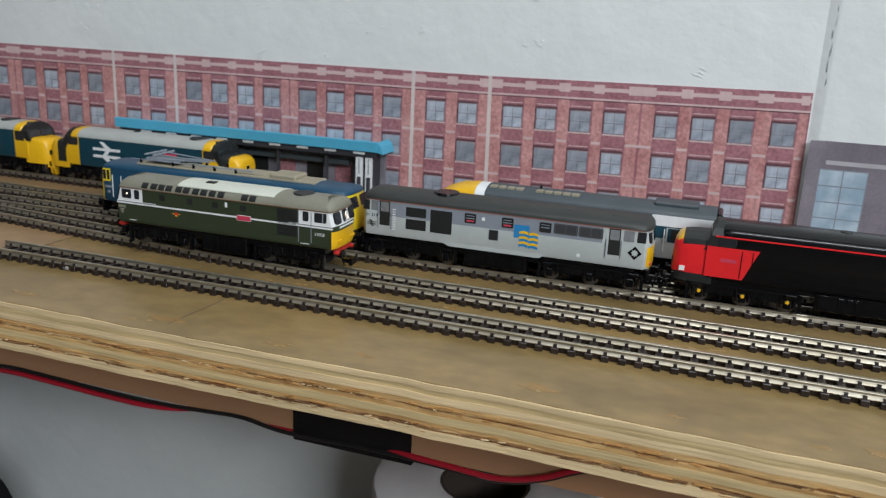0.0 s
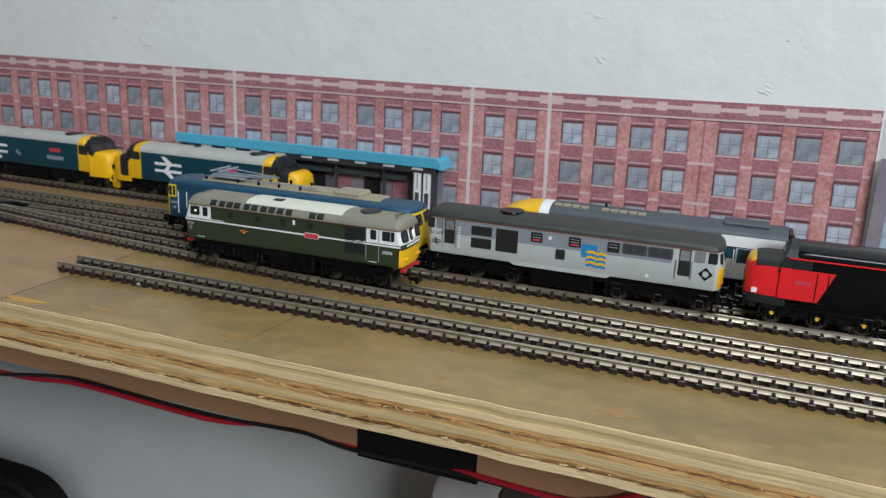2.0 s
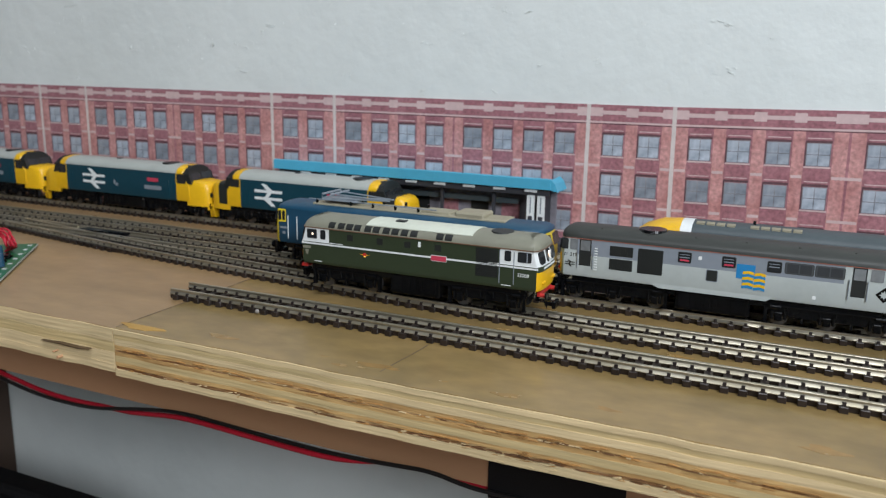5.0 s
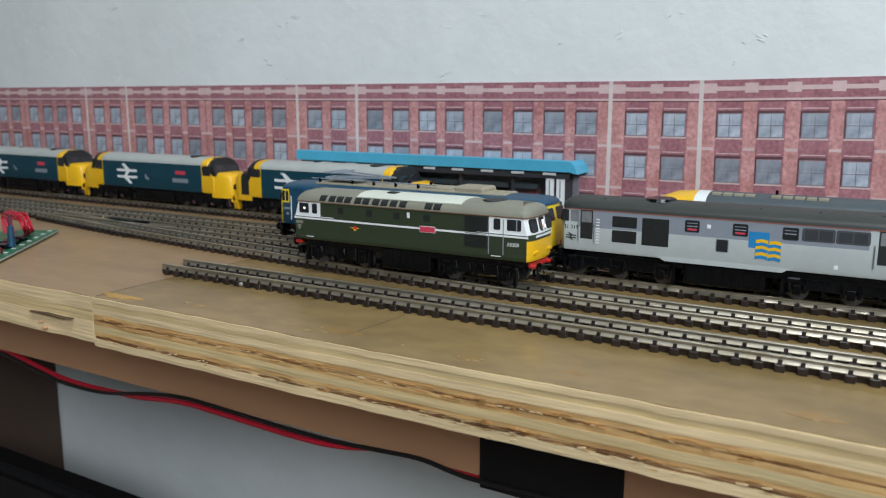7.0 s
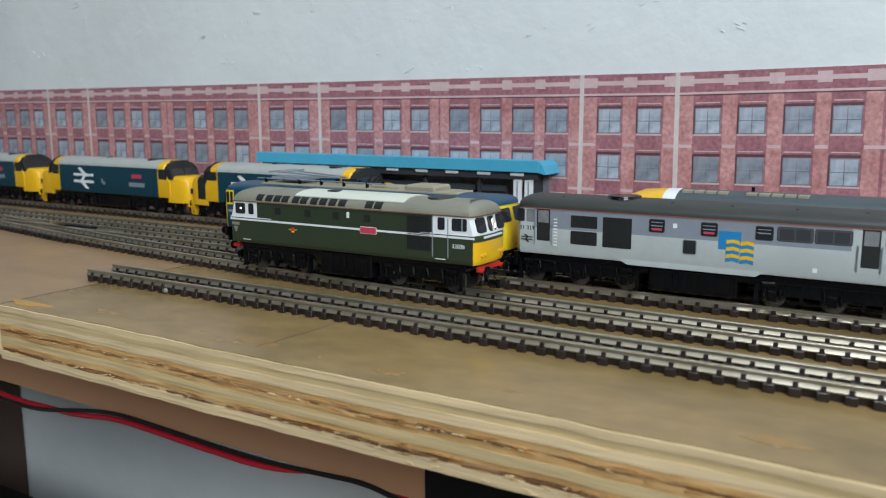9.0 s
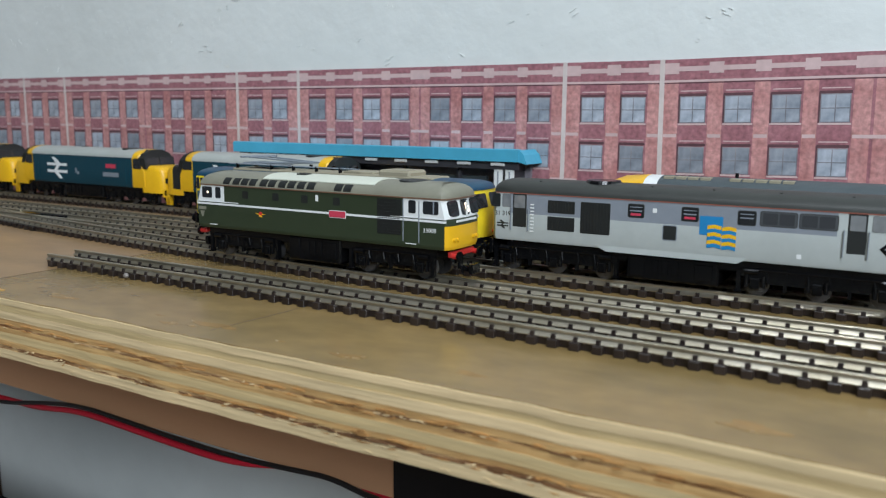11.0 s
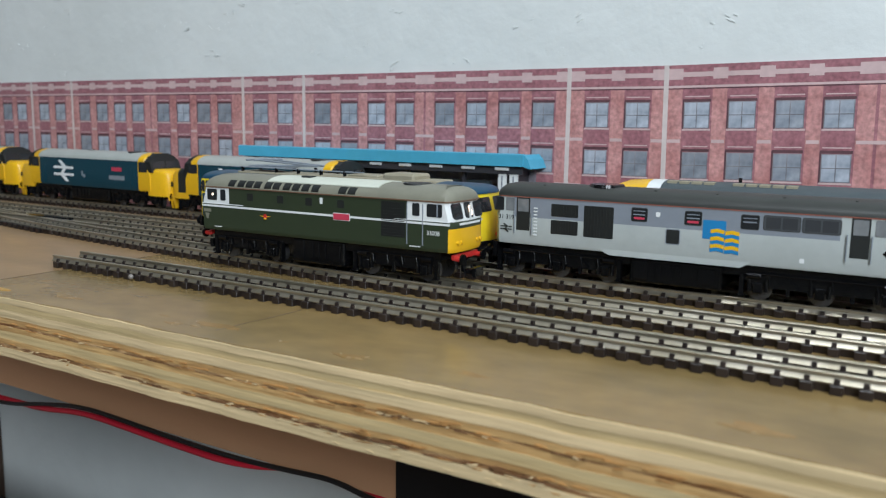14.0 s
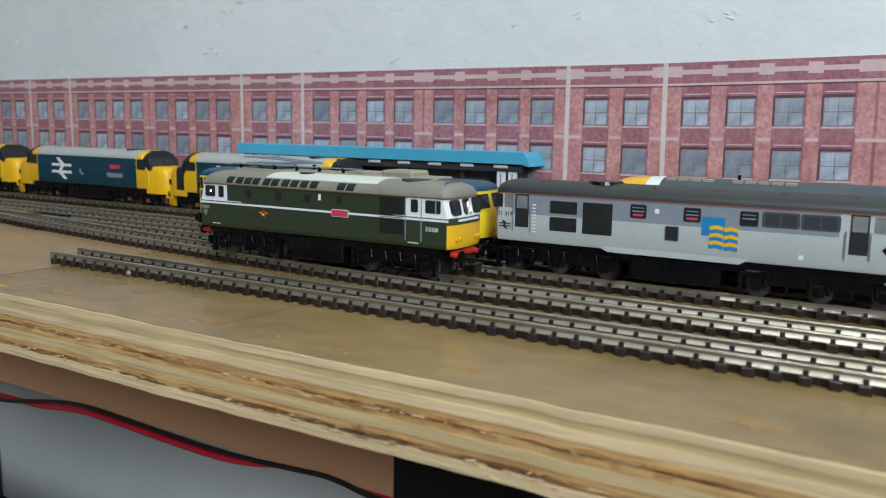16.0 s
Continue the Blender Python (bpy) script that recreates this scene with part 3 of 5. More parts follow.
def centre_b(x):
    """The middle line of the curved track on which the green locomotive stands."""
    return float(np.interp(x, [-420, -384, -327, -286, -254, -201, -176, -150, -110, -30, 200], [282.0, 276.5, 268.0, 263.0, 260.0, 255.6, 253.4, 251.4, 250.2, 249.8, 249.6]))


Y_A, Y_C, Y_D, Y_E = 222.6, 281.5, 303.5, 339.0
track("nickel silver siding track with brown sleepers, ending short", [(-255, Y_A), (400, Y_A)])
track("curving nickel silver track joining its neighbour at a turnout", [(x, centre_b(x)) for x in (-418, -400, -380, -362, -345, -327, -305, -286, -254, -225, -200, -175, -150, -130, -110, -70, -30, 60, 200, 400)])
track("straight nickel silver track with brown sleepers", [(-690, Y_C + 3), (-420, Y_C + 1.5), (-300, Y_C), (400, Y_C)], skip=((-420, -330),))
track("straight nickel silver track with brown sleepers", [(-690, Y_D - 3), (-400, Y_D - 1), (-250, Y_D), (400, Y_D)])
track("straight nickel silver track beside the platform shelter", [(-690, Y_E), (400, Y_E)])
bm = bmesh.new()
bmesh.ops.create_icosphere(bm, subdivisions=2, radius=0.9, matrix=pose(-214.5, 215.2, 1.2) @ Matrix.Diagonal((1, 0.8, 0.9, 1)))
tagged(part("solder_bead", bm, paint("pale_bead", (0.22, 0.2, 0.18))), "small pale bead of solder beside the siding", "solder", kind="")
# frog and blades of the turnout
turnout = thing("turnout", "dark brown plastic turnout base with frog and blades", "turnout", 0, 0, 0)
bm = bmesh.new()
prism(bm, [(-418, 274.5), (-384, 269.0), (-329, 261.6), (-318, 262.0), (-318, 274), (-345, 290), (-418, 291)], 0.02, 1.75, "z")
part("base", bm, SLEEPER, turnout)
for k in range(17):
    x = -415 + k * 5.2
    w = 17 + 0.9 * max(0, k - 5)
    bm = one_box(-1.15, 1.15, 0, w, 0, 1.8, 0.1)
    o = part("timber", bm, SLEEPER, turnout)
    o.matrix_basis = pose(x * MM, (centre_b(x) - 8) * MM, 0)
part("frog", prism(bmesh.new(), [(-352, 279.0), (-338, 275.1), (-338, 278.3)], 1.8, 3.6, "z"), BLACK, turnout)
part("frog_cover", prism(bmesh.new(), [(-375, 280.3), (-346, 284.0), (-342, 290.5), (-371, 288.0)], 0.5, 3.3, "z"), BLACK, turnout)
for y0, y1 in ((286.5, 289.5), (280.0, 282.6)):
    part("blade", prism(bmesh.new(), [(-412, y0), (-380, y1 - 3.2), (-380, y1 - 2.4), (-412, y0 + 0.3)], 1.8, 3.5, "z"), RAIL, turnout)


# ---- locomotives; lengths in millimetres, z from the rail's top ----
def plan_ring(bm, half_l, half_w, bow, cut, xs, z, rake=0.0):
    fr = (-1, -0.92, -0.75, -0.4, 0, 0.4, 0.75, 0.92, 1)
    end = [(half_l - rake - bow * abs(f) ** 2 - cut * max(0, (abs(f) - 0.75) / 0.25) ** 2, f * half_w) for f in fr]
    pts = [(x, -half_w) for x in xs] + end + [(x, half_w) for x in xs[::-1]] + [(-x, -y) for x, y in end]
    return [bm.verts.new((x, y, z)) for x, y in pts]


def stack(rings_spec, pick, bm=None, cap=True):
    """Skins plan outlines one above another. pick(x, y, z) gives the material's slot for a face."""
    bm = bm or bmesh.new()
    rows = [plan_ring(bm, *spec) for spec in rings_spec]
    n = len(rows[0])
    for a, b in zip(rows, rows[1:]):
        for j in range(n):
            bm.faces.new((a[j], a[(j + 1) % n], b[(j + 1) % n], b[j]))
    if cap:
        bm.faces.new(rows[0][::-1]), bm.faces.new(rows[-1])
    bmesh.ops.recalc_face_normals(bm, faces=bm.faces)
    for f in bm.faces:
        c = f.calc_center_median()
        f.material_index = pick(c.x, c.y, c.z)
    return bm


def roof_rings(half_l, half_w, z0, z1, xs, bow, cut, end_drop=4.0, n=7):
    out = []
    for k in range(n + 1):
        a = math.pi / 2 * k / n
        w = half_w * max(0.03, math.cos(a) ** 0.85)
        out.append((half_l - end_drop * (1 - math.cos(a)) ** 1.2, w, bow * math.cos(a), cut, xs, z0 + (z1 - z0) * math.sin(a)))
    return out


def panel(name, e, mat, x0, x1, z0, z1, w, r=0.4, depth=0.12, label="", both=False, frame=None, ft=0.35):
    """A rounded panel proud of the side that faces -y (and of the other side)."""
    o = None
    for s in (-1, 1) if both else (-1,):
        bm = bmesh.new()
        prism(bm, rounded(x0, x1, z0, z1, min(r, (x1 - x0) / 2.1, (z1 - z0) / 2.1)), s * (w - 0.2), s * (w + depth))
        o = part(name, bm, mat, e, label)
        if frame:
            bm = bmesh.new()
            prism(bm, rounded(x0 - ft, x1 + ft, z0 - ft, z1 + ft, min(r + ft, (x1 - x0) / 2)), s * (w - 0.2), s * (w + depth * 0.5))
            part("window_frame", bm, frame, o)
    return o


def grille(e, x0, x1, z0, z1, w, mat=None, upright=False, n=9):
    g = panel("grille", e, mat or GRILLE, x0, x1, z0, z1, w, 0.3, 0.06)
    bm = bmesh.new()
    for k in range(n):
        if upright:
            x = x0 + 0.3 + (x1 - x0 - 0.6) * k / (n - 1)
            box(bm, x - 0.1, x + 0.1, -w - 0.16, -w - 0.04, z0 + 0.3, z1 - 0.3)
        else:
            z = z0 + 0.3 + (z1 - z0 - 0.6) * k / (n - 1)
            box(bm, x0 + 0.3, x1 - 0.3, -w - 0.16, -w - 0.04, z - 0.1, z + 0.1)
    part("slats", bm, mat or GRILLE, g)
    return g


def bogie(e, x, span, axles, r=3.1, w=8.0, spots=None, lift=0.0):
    """A bogie: side frames with axle boxes, springs and steps, and its wheels."""
    b = new("bogie")
    b.parent = e
    b.matrix_basis = pose(x * MM, 0, lift * MM)
    for i in range(axles):
        wheelset_x = -span / 2 + span * i / (axles - 1)
        for y in (-4.4, 4.4):
            bm = bmesh.new()
            cyl(bm, (wheelset_x, y - 0.9, r), (wheelset_x, y + 0.9, r), r, 24)
            cyl(bm, (wheelset_x, y - 1.15, r), (wheelset_x, y + 1.15, r), r * 0.35, 12)
            part("wheel", bm, WHEEL, b, smooth=True)
    for s in (-1, 1):
        bm = bmesh.new()
        y0, y1 = s * (w - 1.4), s * (w - 0.2)
        h = span / 2
        prism(bm, [(-h - 3.6, 5.4), (-h - 3.6, 7.0), (-h + 1, 7.4), (h - 1, 7.4), (h + 3.6, 7.0), (h + 3.6, 5.4), (h + 1.6, 4.6), (h - 2.2, 5.0), (h - 3, 3.6), (-h + 3, 3.6), (-h + 2.2, 5.0), (-h - 1.6, 4.6)], y0, y1)
        part("side_frame", bm, BLACK, b)
        for i in range(axles):
            ax = -h + span * i / (axles - 1)
            bm = bmesh.new()
            box(bm, ax - 1.15, ax + 1.15, s * (w - 0.4), s * (w + 0.45), 2.1, 4.9, 0.2)
            cyl(bm, (ax, s * (w + 0.3), 3.3), (ax, s * (w + 0.75), 3.3), 0.75, 10)
            part("axle_box", bm, BLACK, b)
            for d in (-2.0, 2.0):
                bm = bmesh.new()
                cyl(bm, (ax + d, s * (w - 0.1), 2.6), (ax + d, s * (w - 0.1), 5.6), 0.55, 8)
                part("coil_spring", bm, BLACK, b)
        for i in range(axles - 1):
            ax = -h + span * (i + 0.5) / (axles - 1)
            bm = bmesh.new()
            for k in range(4):
                box(bm, ax - 2.3 + 0.35 * k, ax + 2.3 - 0.35 * k, s * (w - 0.3), s * (w + 0.4), 3.9 + 0.42 * k, 4.34 + 0.42 * k)
            box(bm, ax - 0.4, ax + 0.4, s * (w - 0.3), s * (w + 0.6), 2.2, 6.3)
            part("leaf_spring", bm, BLACK, b)
        for d in (-1, 1):
            bm = bmesh.new()
            box(bm, d * (h + 3.9) - 0.5, d * (h + 3.9) + 0.5, s * (w - 1.2), s * (w + 0.3), 1.3, 6.8)
            box(bm, d * (h + 3.9) - 0.9, d * (h + 3.9) + 0.9, s * (w - 0.6), s * (w + 0.7), 1.2, 1.5)
            part("step", bm, BLACK, b)
            bm = bmesh.new()
            cyl(bm, (d * (h + 1.0) - 1.6, s * (w - 0.1), 6.5), (d * (h + 1.0) + 1.6, s * (w - 0.1), 6.5), 0.75, 10)
            part("brake_cylinder", bm, BLACK, b)
        bm = bmesh.new()
        cyl(bm, (-h - 2.5, s * (w + 0.15), 7.0), (h + 2.5, s * (w + 0.15), 7.0), 0.22, 8)
        for i in range(2 * axles):
            px = -h + span * (i + 0.5) / (2 * axles)
            cyl(bm, (px, s * (w + 0.1), 7.0), (px + 0.5, s * (w + 0.3), 4.6), 0.2, 6)
        part("brake_rod", bm, BLACK, b, smooth=True)
        if spots:
            for i in range(axles):
                ax = -h + span * i / (axles - 1)
                bm = bmesh.new()
                cyl(bm, (ax, s * (w + 0.2), 4.5), (ax, s * (w + 0.85), 4.5), 0.6, 12)
                part("axle_cap", bm, spots, b)
    return b


def tank(e, x0, x1, z0, z1, w=8.0, mat=None):
    bm = bmesh.new()
    box(bm, x0, x1, -w, w, z0, z1, 0.5)
    box(bm, x0 + 1, x0 + 5, -w - 0.4, -w + 0.2, z0 + 1, z1 - 0.6, 0.15)
    box(bm, x1 - 6, x1 - 1.5, -w - 0.3, -w + 0.2, z0 + 1.2, z1 - 1.2, 0.15)
    for k in range(3):
        box(bm, x0 + 7 + 2.6 * k, x0 + 8.6 + 2.6 * k, -w - 0.35, -w + 0.2, z0 + 1.8, z1 - 1.0, 0.1)
    return part("fuel_tank", bm, mat or BLACK, e)


def buffers(e, x, d, beam, z=6.6, w=8.4, beam_h=(5.2, 8.6)):
    """Buffer beam, two buffers and a hook coupling at the end that faces d."""
    b = part("buffer_beam", one_box(min(x, x - d * 1.2), max(x, x - d * 1.2), -w, w, *beam_h, 0.15), beam, e)
    for y in (-5.8, 5.8):
        bm = bmesh.new()
        cyl(bm, (x, y, z), (x + d * 2.0, y, z), 0.75, 12)
        part("buffer_shank", bm, beam, b)
        bm = bmesh.new()
        cyl(bm, (x + d * 2.0, y, z), (x + d * 2.6, y, z), 1.5, 16)
        part("buffer_head", bm, BLACK, b)
    bm = bmesh.new()
    box(bm, min(x, x + d * 4.0), max(x, x + d * 4.0), -1.0, 1.0, 2.4, 3.9, 0.2)
    box(bm, min(x + d * 3.2, x + d * 4.6), max(x + d * 3.2, x + d * 4.6), -2.3, 2.3, 1.9, 4.6, 0.2)
    cyl(bm, (x + d * 0.2, 2.2, 4.6), (x + d * 1.4, 2.4, 1.9), 0.28, 6)
    cyl(bm, (x + d * 0.2, -2.4, 4.8), (x + d * 1.6, -2.6, 2.0), 0.28, 6)
    part("coupling", bm, BLACK, e)
    return b


def arrows(e, mat, x, z, size, w, name="double_arrow"):
    """Two bars with arrow barbs, in the x-z plane."""
    s, t = size, size * 0.13
    bm = bmesh.new()
    y0, y1 = -w - 0.14, -w + 0.05
    for zz in (0.17 * s, -0.17 * s):
        box(bm, x - 0.78 * s, x + 0.78 * s, y0, y1, z + zz - t / 2, z + zz + t / 2)
    prism(bm, [(x - 0.40 * s, z + 0.52 * s), (x - 0.16 * s, z + 0.52 * s), (x + 0.32 * s, z + 0.17 * s), (x + 0.02 * s, z + 0.13 * s)], y0 - 0.02, y1)
    prism(bm, [(x + 0.40 * s, z - 0.52 * s), (x + 0.16 * s, z - 0.52 * s), (x - 0.32 * s, z - 0.17 * s), (x - 0.02 * s, z - 0.13 * s)], y0 - 0.02, y1)
    prism(bm, [(x - 0.32 * s, z - 0.20 * s), (x - 0.08 * s, z - 0.20 * s), (x + 0.28 * s, z + 0.20 * s), (x + 0.06 * s, z + 0.20 * s)], y0 - 0.03, y1)
    return part(name, bm, mat, e)


def cab_side(e, x0, x1, z0, z1, w, frame_mat, door=None):
    """Two cab windows between x0 and x1 in a light surround."""
    panel("cab_surround", e, frame_mat, x0, x1, z0, z1, w, 0.3, 0.05, both=True)


# -- the green locomotive --
def green_locomotive(x, y, rz):
    e = thing("green_diesel_locomotive", "dark green model diesel locomotive with white stripe and grey roof", "model train", x, y, RAIL_TOP, rz)
    L, W, ZB, ZW, ZC, ZT = 51.0, 9.2, 9.0, 17.4, 22.6, 26.6
    xs = [-37.0, -20, 0, 20, 35.2]

    def livery(px, py, pz):
        end = abs(px) > L - 1.6 and abs(py) < W * 0.97
        if end and pz < 15.6:
            return 2
        if abs(px) > (37.0 if px < 0 else 35.2) and pz > 17.2:
            return 1
        return 0

    body = stack([(L - 0.3, W - 0.35, 0.8, 0.9, xs, ZB), (L, W, 0.8, 0.9, xs, ZB + 0.8), (L, W, 0.8, 0.9, xs, 10.2), (L, W, 0.8, 0.9, xs, 15.5), (L, W, 0.8, 0.9, xs, ZW), (L - 1.4, W, 0.9, 1.0, xs, ZC)], livery)
    part("body", body, [GREEN, WHITE, YELLOW], e, smooth=True)
    bm = stack(roof_rings(L - 1.0, W + 0.12, ZC, ZT, [-46, -20, 0, 20, 46], 1.0, 1.0, 6.0), lambda *p: 0)
    part("roof", bm, ROOF_GREY, e, "grey-green roof with a pale panel", smooth=True)
    part("gutter", stack([(L - 0.75, W + 0.3, 1.0, 1.0, [-40, 40], ZC - 0.12), (L - 0.75, W + 0.3, 1.0, 1.0, [-40, 40], ZC + 0.22)], lambda *p: 0), paint("gutter_brown", (0.16, 0.09, 0.055)), e)

    def roof_strip(name, x0, x1, a0, a1, mat, lift=0.12):
        bm = bmesh.new()
        n = 6
        lo, hi = [], []
        for k in range(n + 1):
            a = radians(a0 + (a1 - a0) * k / n)
            yy, zz = (W + 0.12) * math.copysign(max(0.03, abs(math.cos(a))) ** 0.85, math.cos(a)), ZC + (ZT - ZC) * math.sin(a)
            for xx, lst, dz in ((x0, lo, lift), (x1, hi, lift)):
                lst.append(bm.verts.new((xx, -yy - 0.05 * math.cos(a), zz + dz)))
        for k in range(n):
            bm.faces.new((lo[k], hi[k], hi[k + 1], lo[k + 1]))
        r = bmesh.ops.extrude_face_region(bm, geom=list(bm.faces))
        bmesh.ops.translate(bm, vec=(0, 0, -0.25), verts=[v for v in r["geom"] if isinstance(v, bmesh.types.BMVert)])
        bmesh.ops.recalc_face_normals(bm, faces=bm.faces)
        return part(name, bm, mat, e)

    roof_strip("roof_panel", -21, 23.5, 40, 140, ROOF_WHITE, 0.28)
    part("hatch", one_box(-10.5, -6.5, -3.4, -0.6, ZT - 0.1, ZT + 0.55, 0.1), GRILLE, e)
    for x0 in (-37.3, -33.0, -29.3, -25.7, -21.0, -17.4, -13.0, -9.2, -5.2, -1.2):
        roof_strip("roof_window", x0, x0 + 2.9, 9, 36, GRILLE, 0.14)
    for x0 in (9.6, 13.2):
        roof_strip("roof_window", x0, x0 + 2.9, 9, 36, GRILLE, 0.14)
    bm = bmesh.new()
    cyl(bm, (32.5, 0, ZT - 0.6), (32.5, 0, ZT + 0.15), 4.6, 24, 4.2)
    part("fan", bm, GRILLE, e)
    bm = bmesh.new()
    box(bm, -L + 1.2, L - 1.2, -W - 0.10, -W + 0.1, 16.35, 16.95)
    box(bm, -L + 1.2, L - 1.2, W - 0.1, W + 0.10, 16.35, 16.95)
    part("white_stripe", bm, WHITE, e)
    for d in (-1, 1):
        bm = bmesh.new()
        box(bm, d * (L + 0.02) - 0.14, d * (L + 0.02) + 0.14, -5.6, 5.6, 16.35, 16.95)
        box(bm, min(d * L * 0.6, d * (L - 1.3)), max(d * L * 0.6, d * (L - 1.3)), -W - 0.09, -W + 0.1, 17.25, 17.5)
        part("white_stripe", bm, WHITE, e)
    for x0, x1 in ((-28.7, -26.0), (-15.5, -12.8), (-3.5, -0.8), (9.2, 11.9)):
        panel("side_window", e, GRILLE, x0, x1, 19.0, 21.3, W, 0.3, 0.06)
    grille(e, 25.8, 34.5, 12.2, 22.0, W, n=12)
    panel("white_plate", e, WHITE, 2.3, 3.4, 19.8, 21.6, W, 0.15, 0.06)
    panel("nameplate", e, PINK_RED, 7.8, 14.0, 15.6, 17.4, W, 0.2, 0.2, "small red nameplate", frame=WHITE, ft=0.18)
    # emblem
    bm = bmesh.new()
    cyl(bm, (-20.8, -W - 0.1, 14.6), (-20.8, -W + 0.1, 14.6), 0.75, 12)
    part("emblem", bm, RED, e)
    bm = bmesh.new()
    prism(bm, [(-23.2, 14.75), (-18.4, 14.75), (-20.2, 14.35), (-21.4, 14.35)], -W - 0.07, -W + 0.1)
    cyl(bm, (-20.8, -W - 0.08, 13.7), (-20.8, -W + 0.1, 13.9), 0.6, 10)
    part("emblem", bm, YELLOW, e)
    # cabs: side windows and doors
    for d in (-1, 1):
        for a, b in ((37.0, 39.5), (42.0, 47.2)) if d > 0 else ((38.6, 41.0), (42.6, 47.2)):
            panel("cab_window", e, GLASS, min(d * a, d * b), max(d * a, d * b), 18.5, 22.0, W, 0.5, 0.10, both=True)
        if d > 0:
            bm = bmesh.new()
            box(bm, 45.4, 45.8, -W - 0.2, -W, 18.5, 22.0)
            box(bm, 35.0, 35.3, -W - 0.12, -W, 10.6, 22.0)
            box(bm, 40.5, 40.8, -W - 0.14, -W, 10.6, 21.8)
            part("door_line", bm, GREY_MID, e)
        # windscreens on the raked front
        for yy, wy in ((-5.5, 4.2), (0, 3.7), (5.5, 4.2)):
            bm = bmesh.new()
            prism(bm, rounded(yy - wy / 2 - 0.2, yy + wy / 2 + 0.2, 18.0, 22.2, 0.9), d * (L - 2.6), d * (L + 0.22 - 0.8 * (abs(yy) / W) ** 2), "x")
            o = part("windscreen", bm, GLASS, e)
            # lean back with the cab front
            for v in o.data.vertices:
                v.co.x -= d * (v.co.z - 0.0174) * 0.27
        bm = bmesh.new()
        for yy in (-6.2, -4.4, 4.4, 6.2):
            cyl(bm, (d * (L - 0.6), yy, 11.6), (d * (L + 0.35), yy, 11.6), 0.55, 10)
        part("marker_light", bm, RED if d < 0 else YELLOW, e)
        b = buffers(e, d * (L - 1.0), d, RED, 7.2, 6.6, (6.8, 8.3))
        bm = bmesh.new()
        box(bm, d * (L + 0.1) - 0.2, d * (L + 0.1) + 0.2, -0.3, 0.3, 17.4, 22)
        part("pillar", bm, WHITE, e)
    bm = bmesh.new()
    cyl(bm, (-44.6, -W - 0.12, 20.3), (-44.6, -W + 0.2, 20.3), 0.4, 12)
    part("cab_lamp", bm, BULB, e, "small warm lit cab bulb")
    bm = prism(bmesh.new(), rounded(0.1, 1.7, 18.7, 21.3, 0.5), L - 2.0, L + 0.34, "x")
    o = part("cab_lamp", bm, BULB, e, "warm lit cab bulb behind the windscreen")
    for v in o.data.vertices:
        v.co.x -= (v.co.z - 0.0174) * 0.27
    writing("cab_number", "33008", 1.65, WHITE, e, pose(0.0408, (-W - 0.08) * MM, 0.0136, 90))
    panel("number_bar", e, ROOF_GREY, -49.2, -45.6, 14.6, 15.6, W, 0.1, 0.05)
    bm = prism(bmesh.new(), [(-48.4, 14.2), (-46.4, 14.2), (-47.0, 12.4), (-47.8, 12.4)], -W - 0.06, -W + 0.1)
    part("crest", bm, ROOF_GREY, e)
    part("step_line", one_box(36.0, 39.8, -W - 0.07, -W, 10.0, 10.25), WHITE, e)
    part("step_line", one_box(-44, -40.5, -W - 0.07, -W, 10.0, 10.25), WHITE, e)
    part("underframe", one_box(-46, 46, -7.6, 7.6, 6.6, 9.3), BLACK, e)
    tank(e, -10, 11, 1.6, 9.0, 8.2)
    for o in e.children_recursive:
        if o.type == "MESH":
            for v in o.data.vertices:
                v.co.x *= 0.922
    for bx in (-27.5, 27.5):
        bogie(e, bx, 19.5, 2, 3.3, 8.0)
    return e


green = green_locomotive(-169.2, centre_b(-169.2) + 0.7, 0.6)


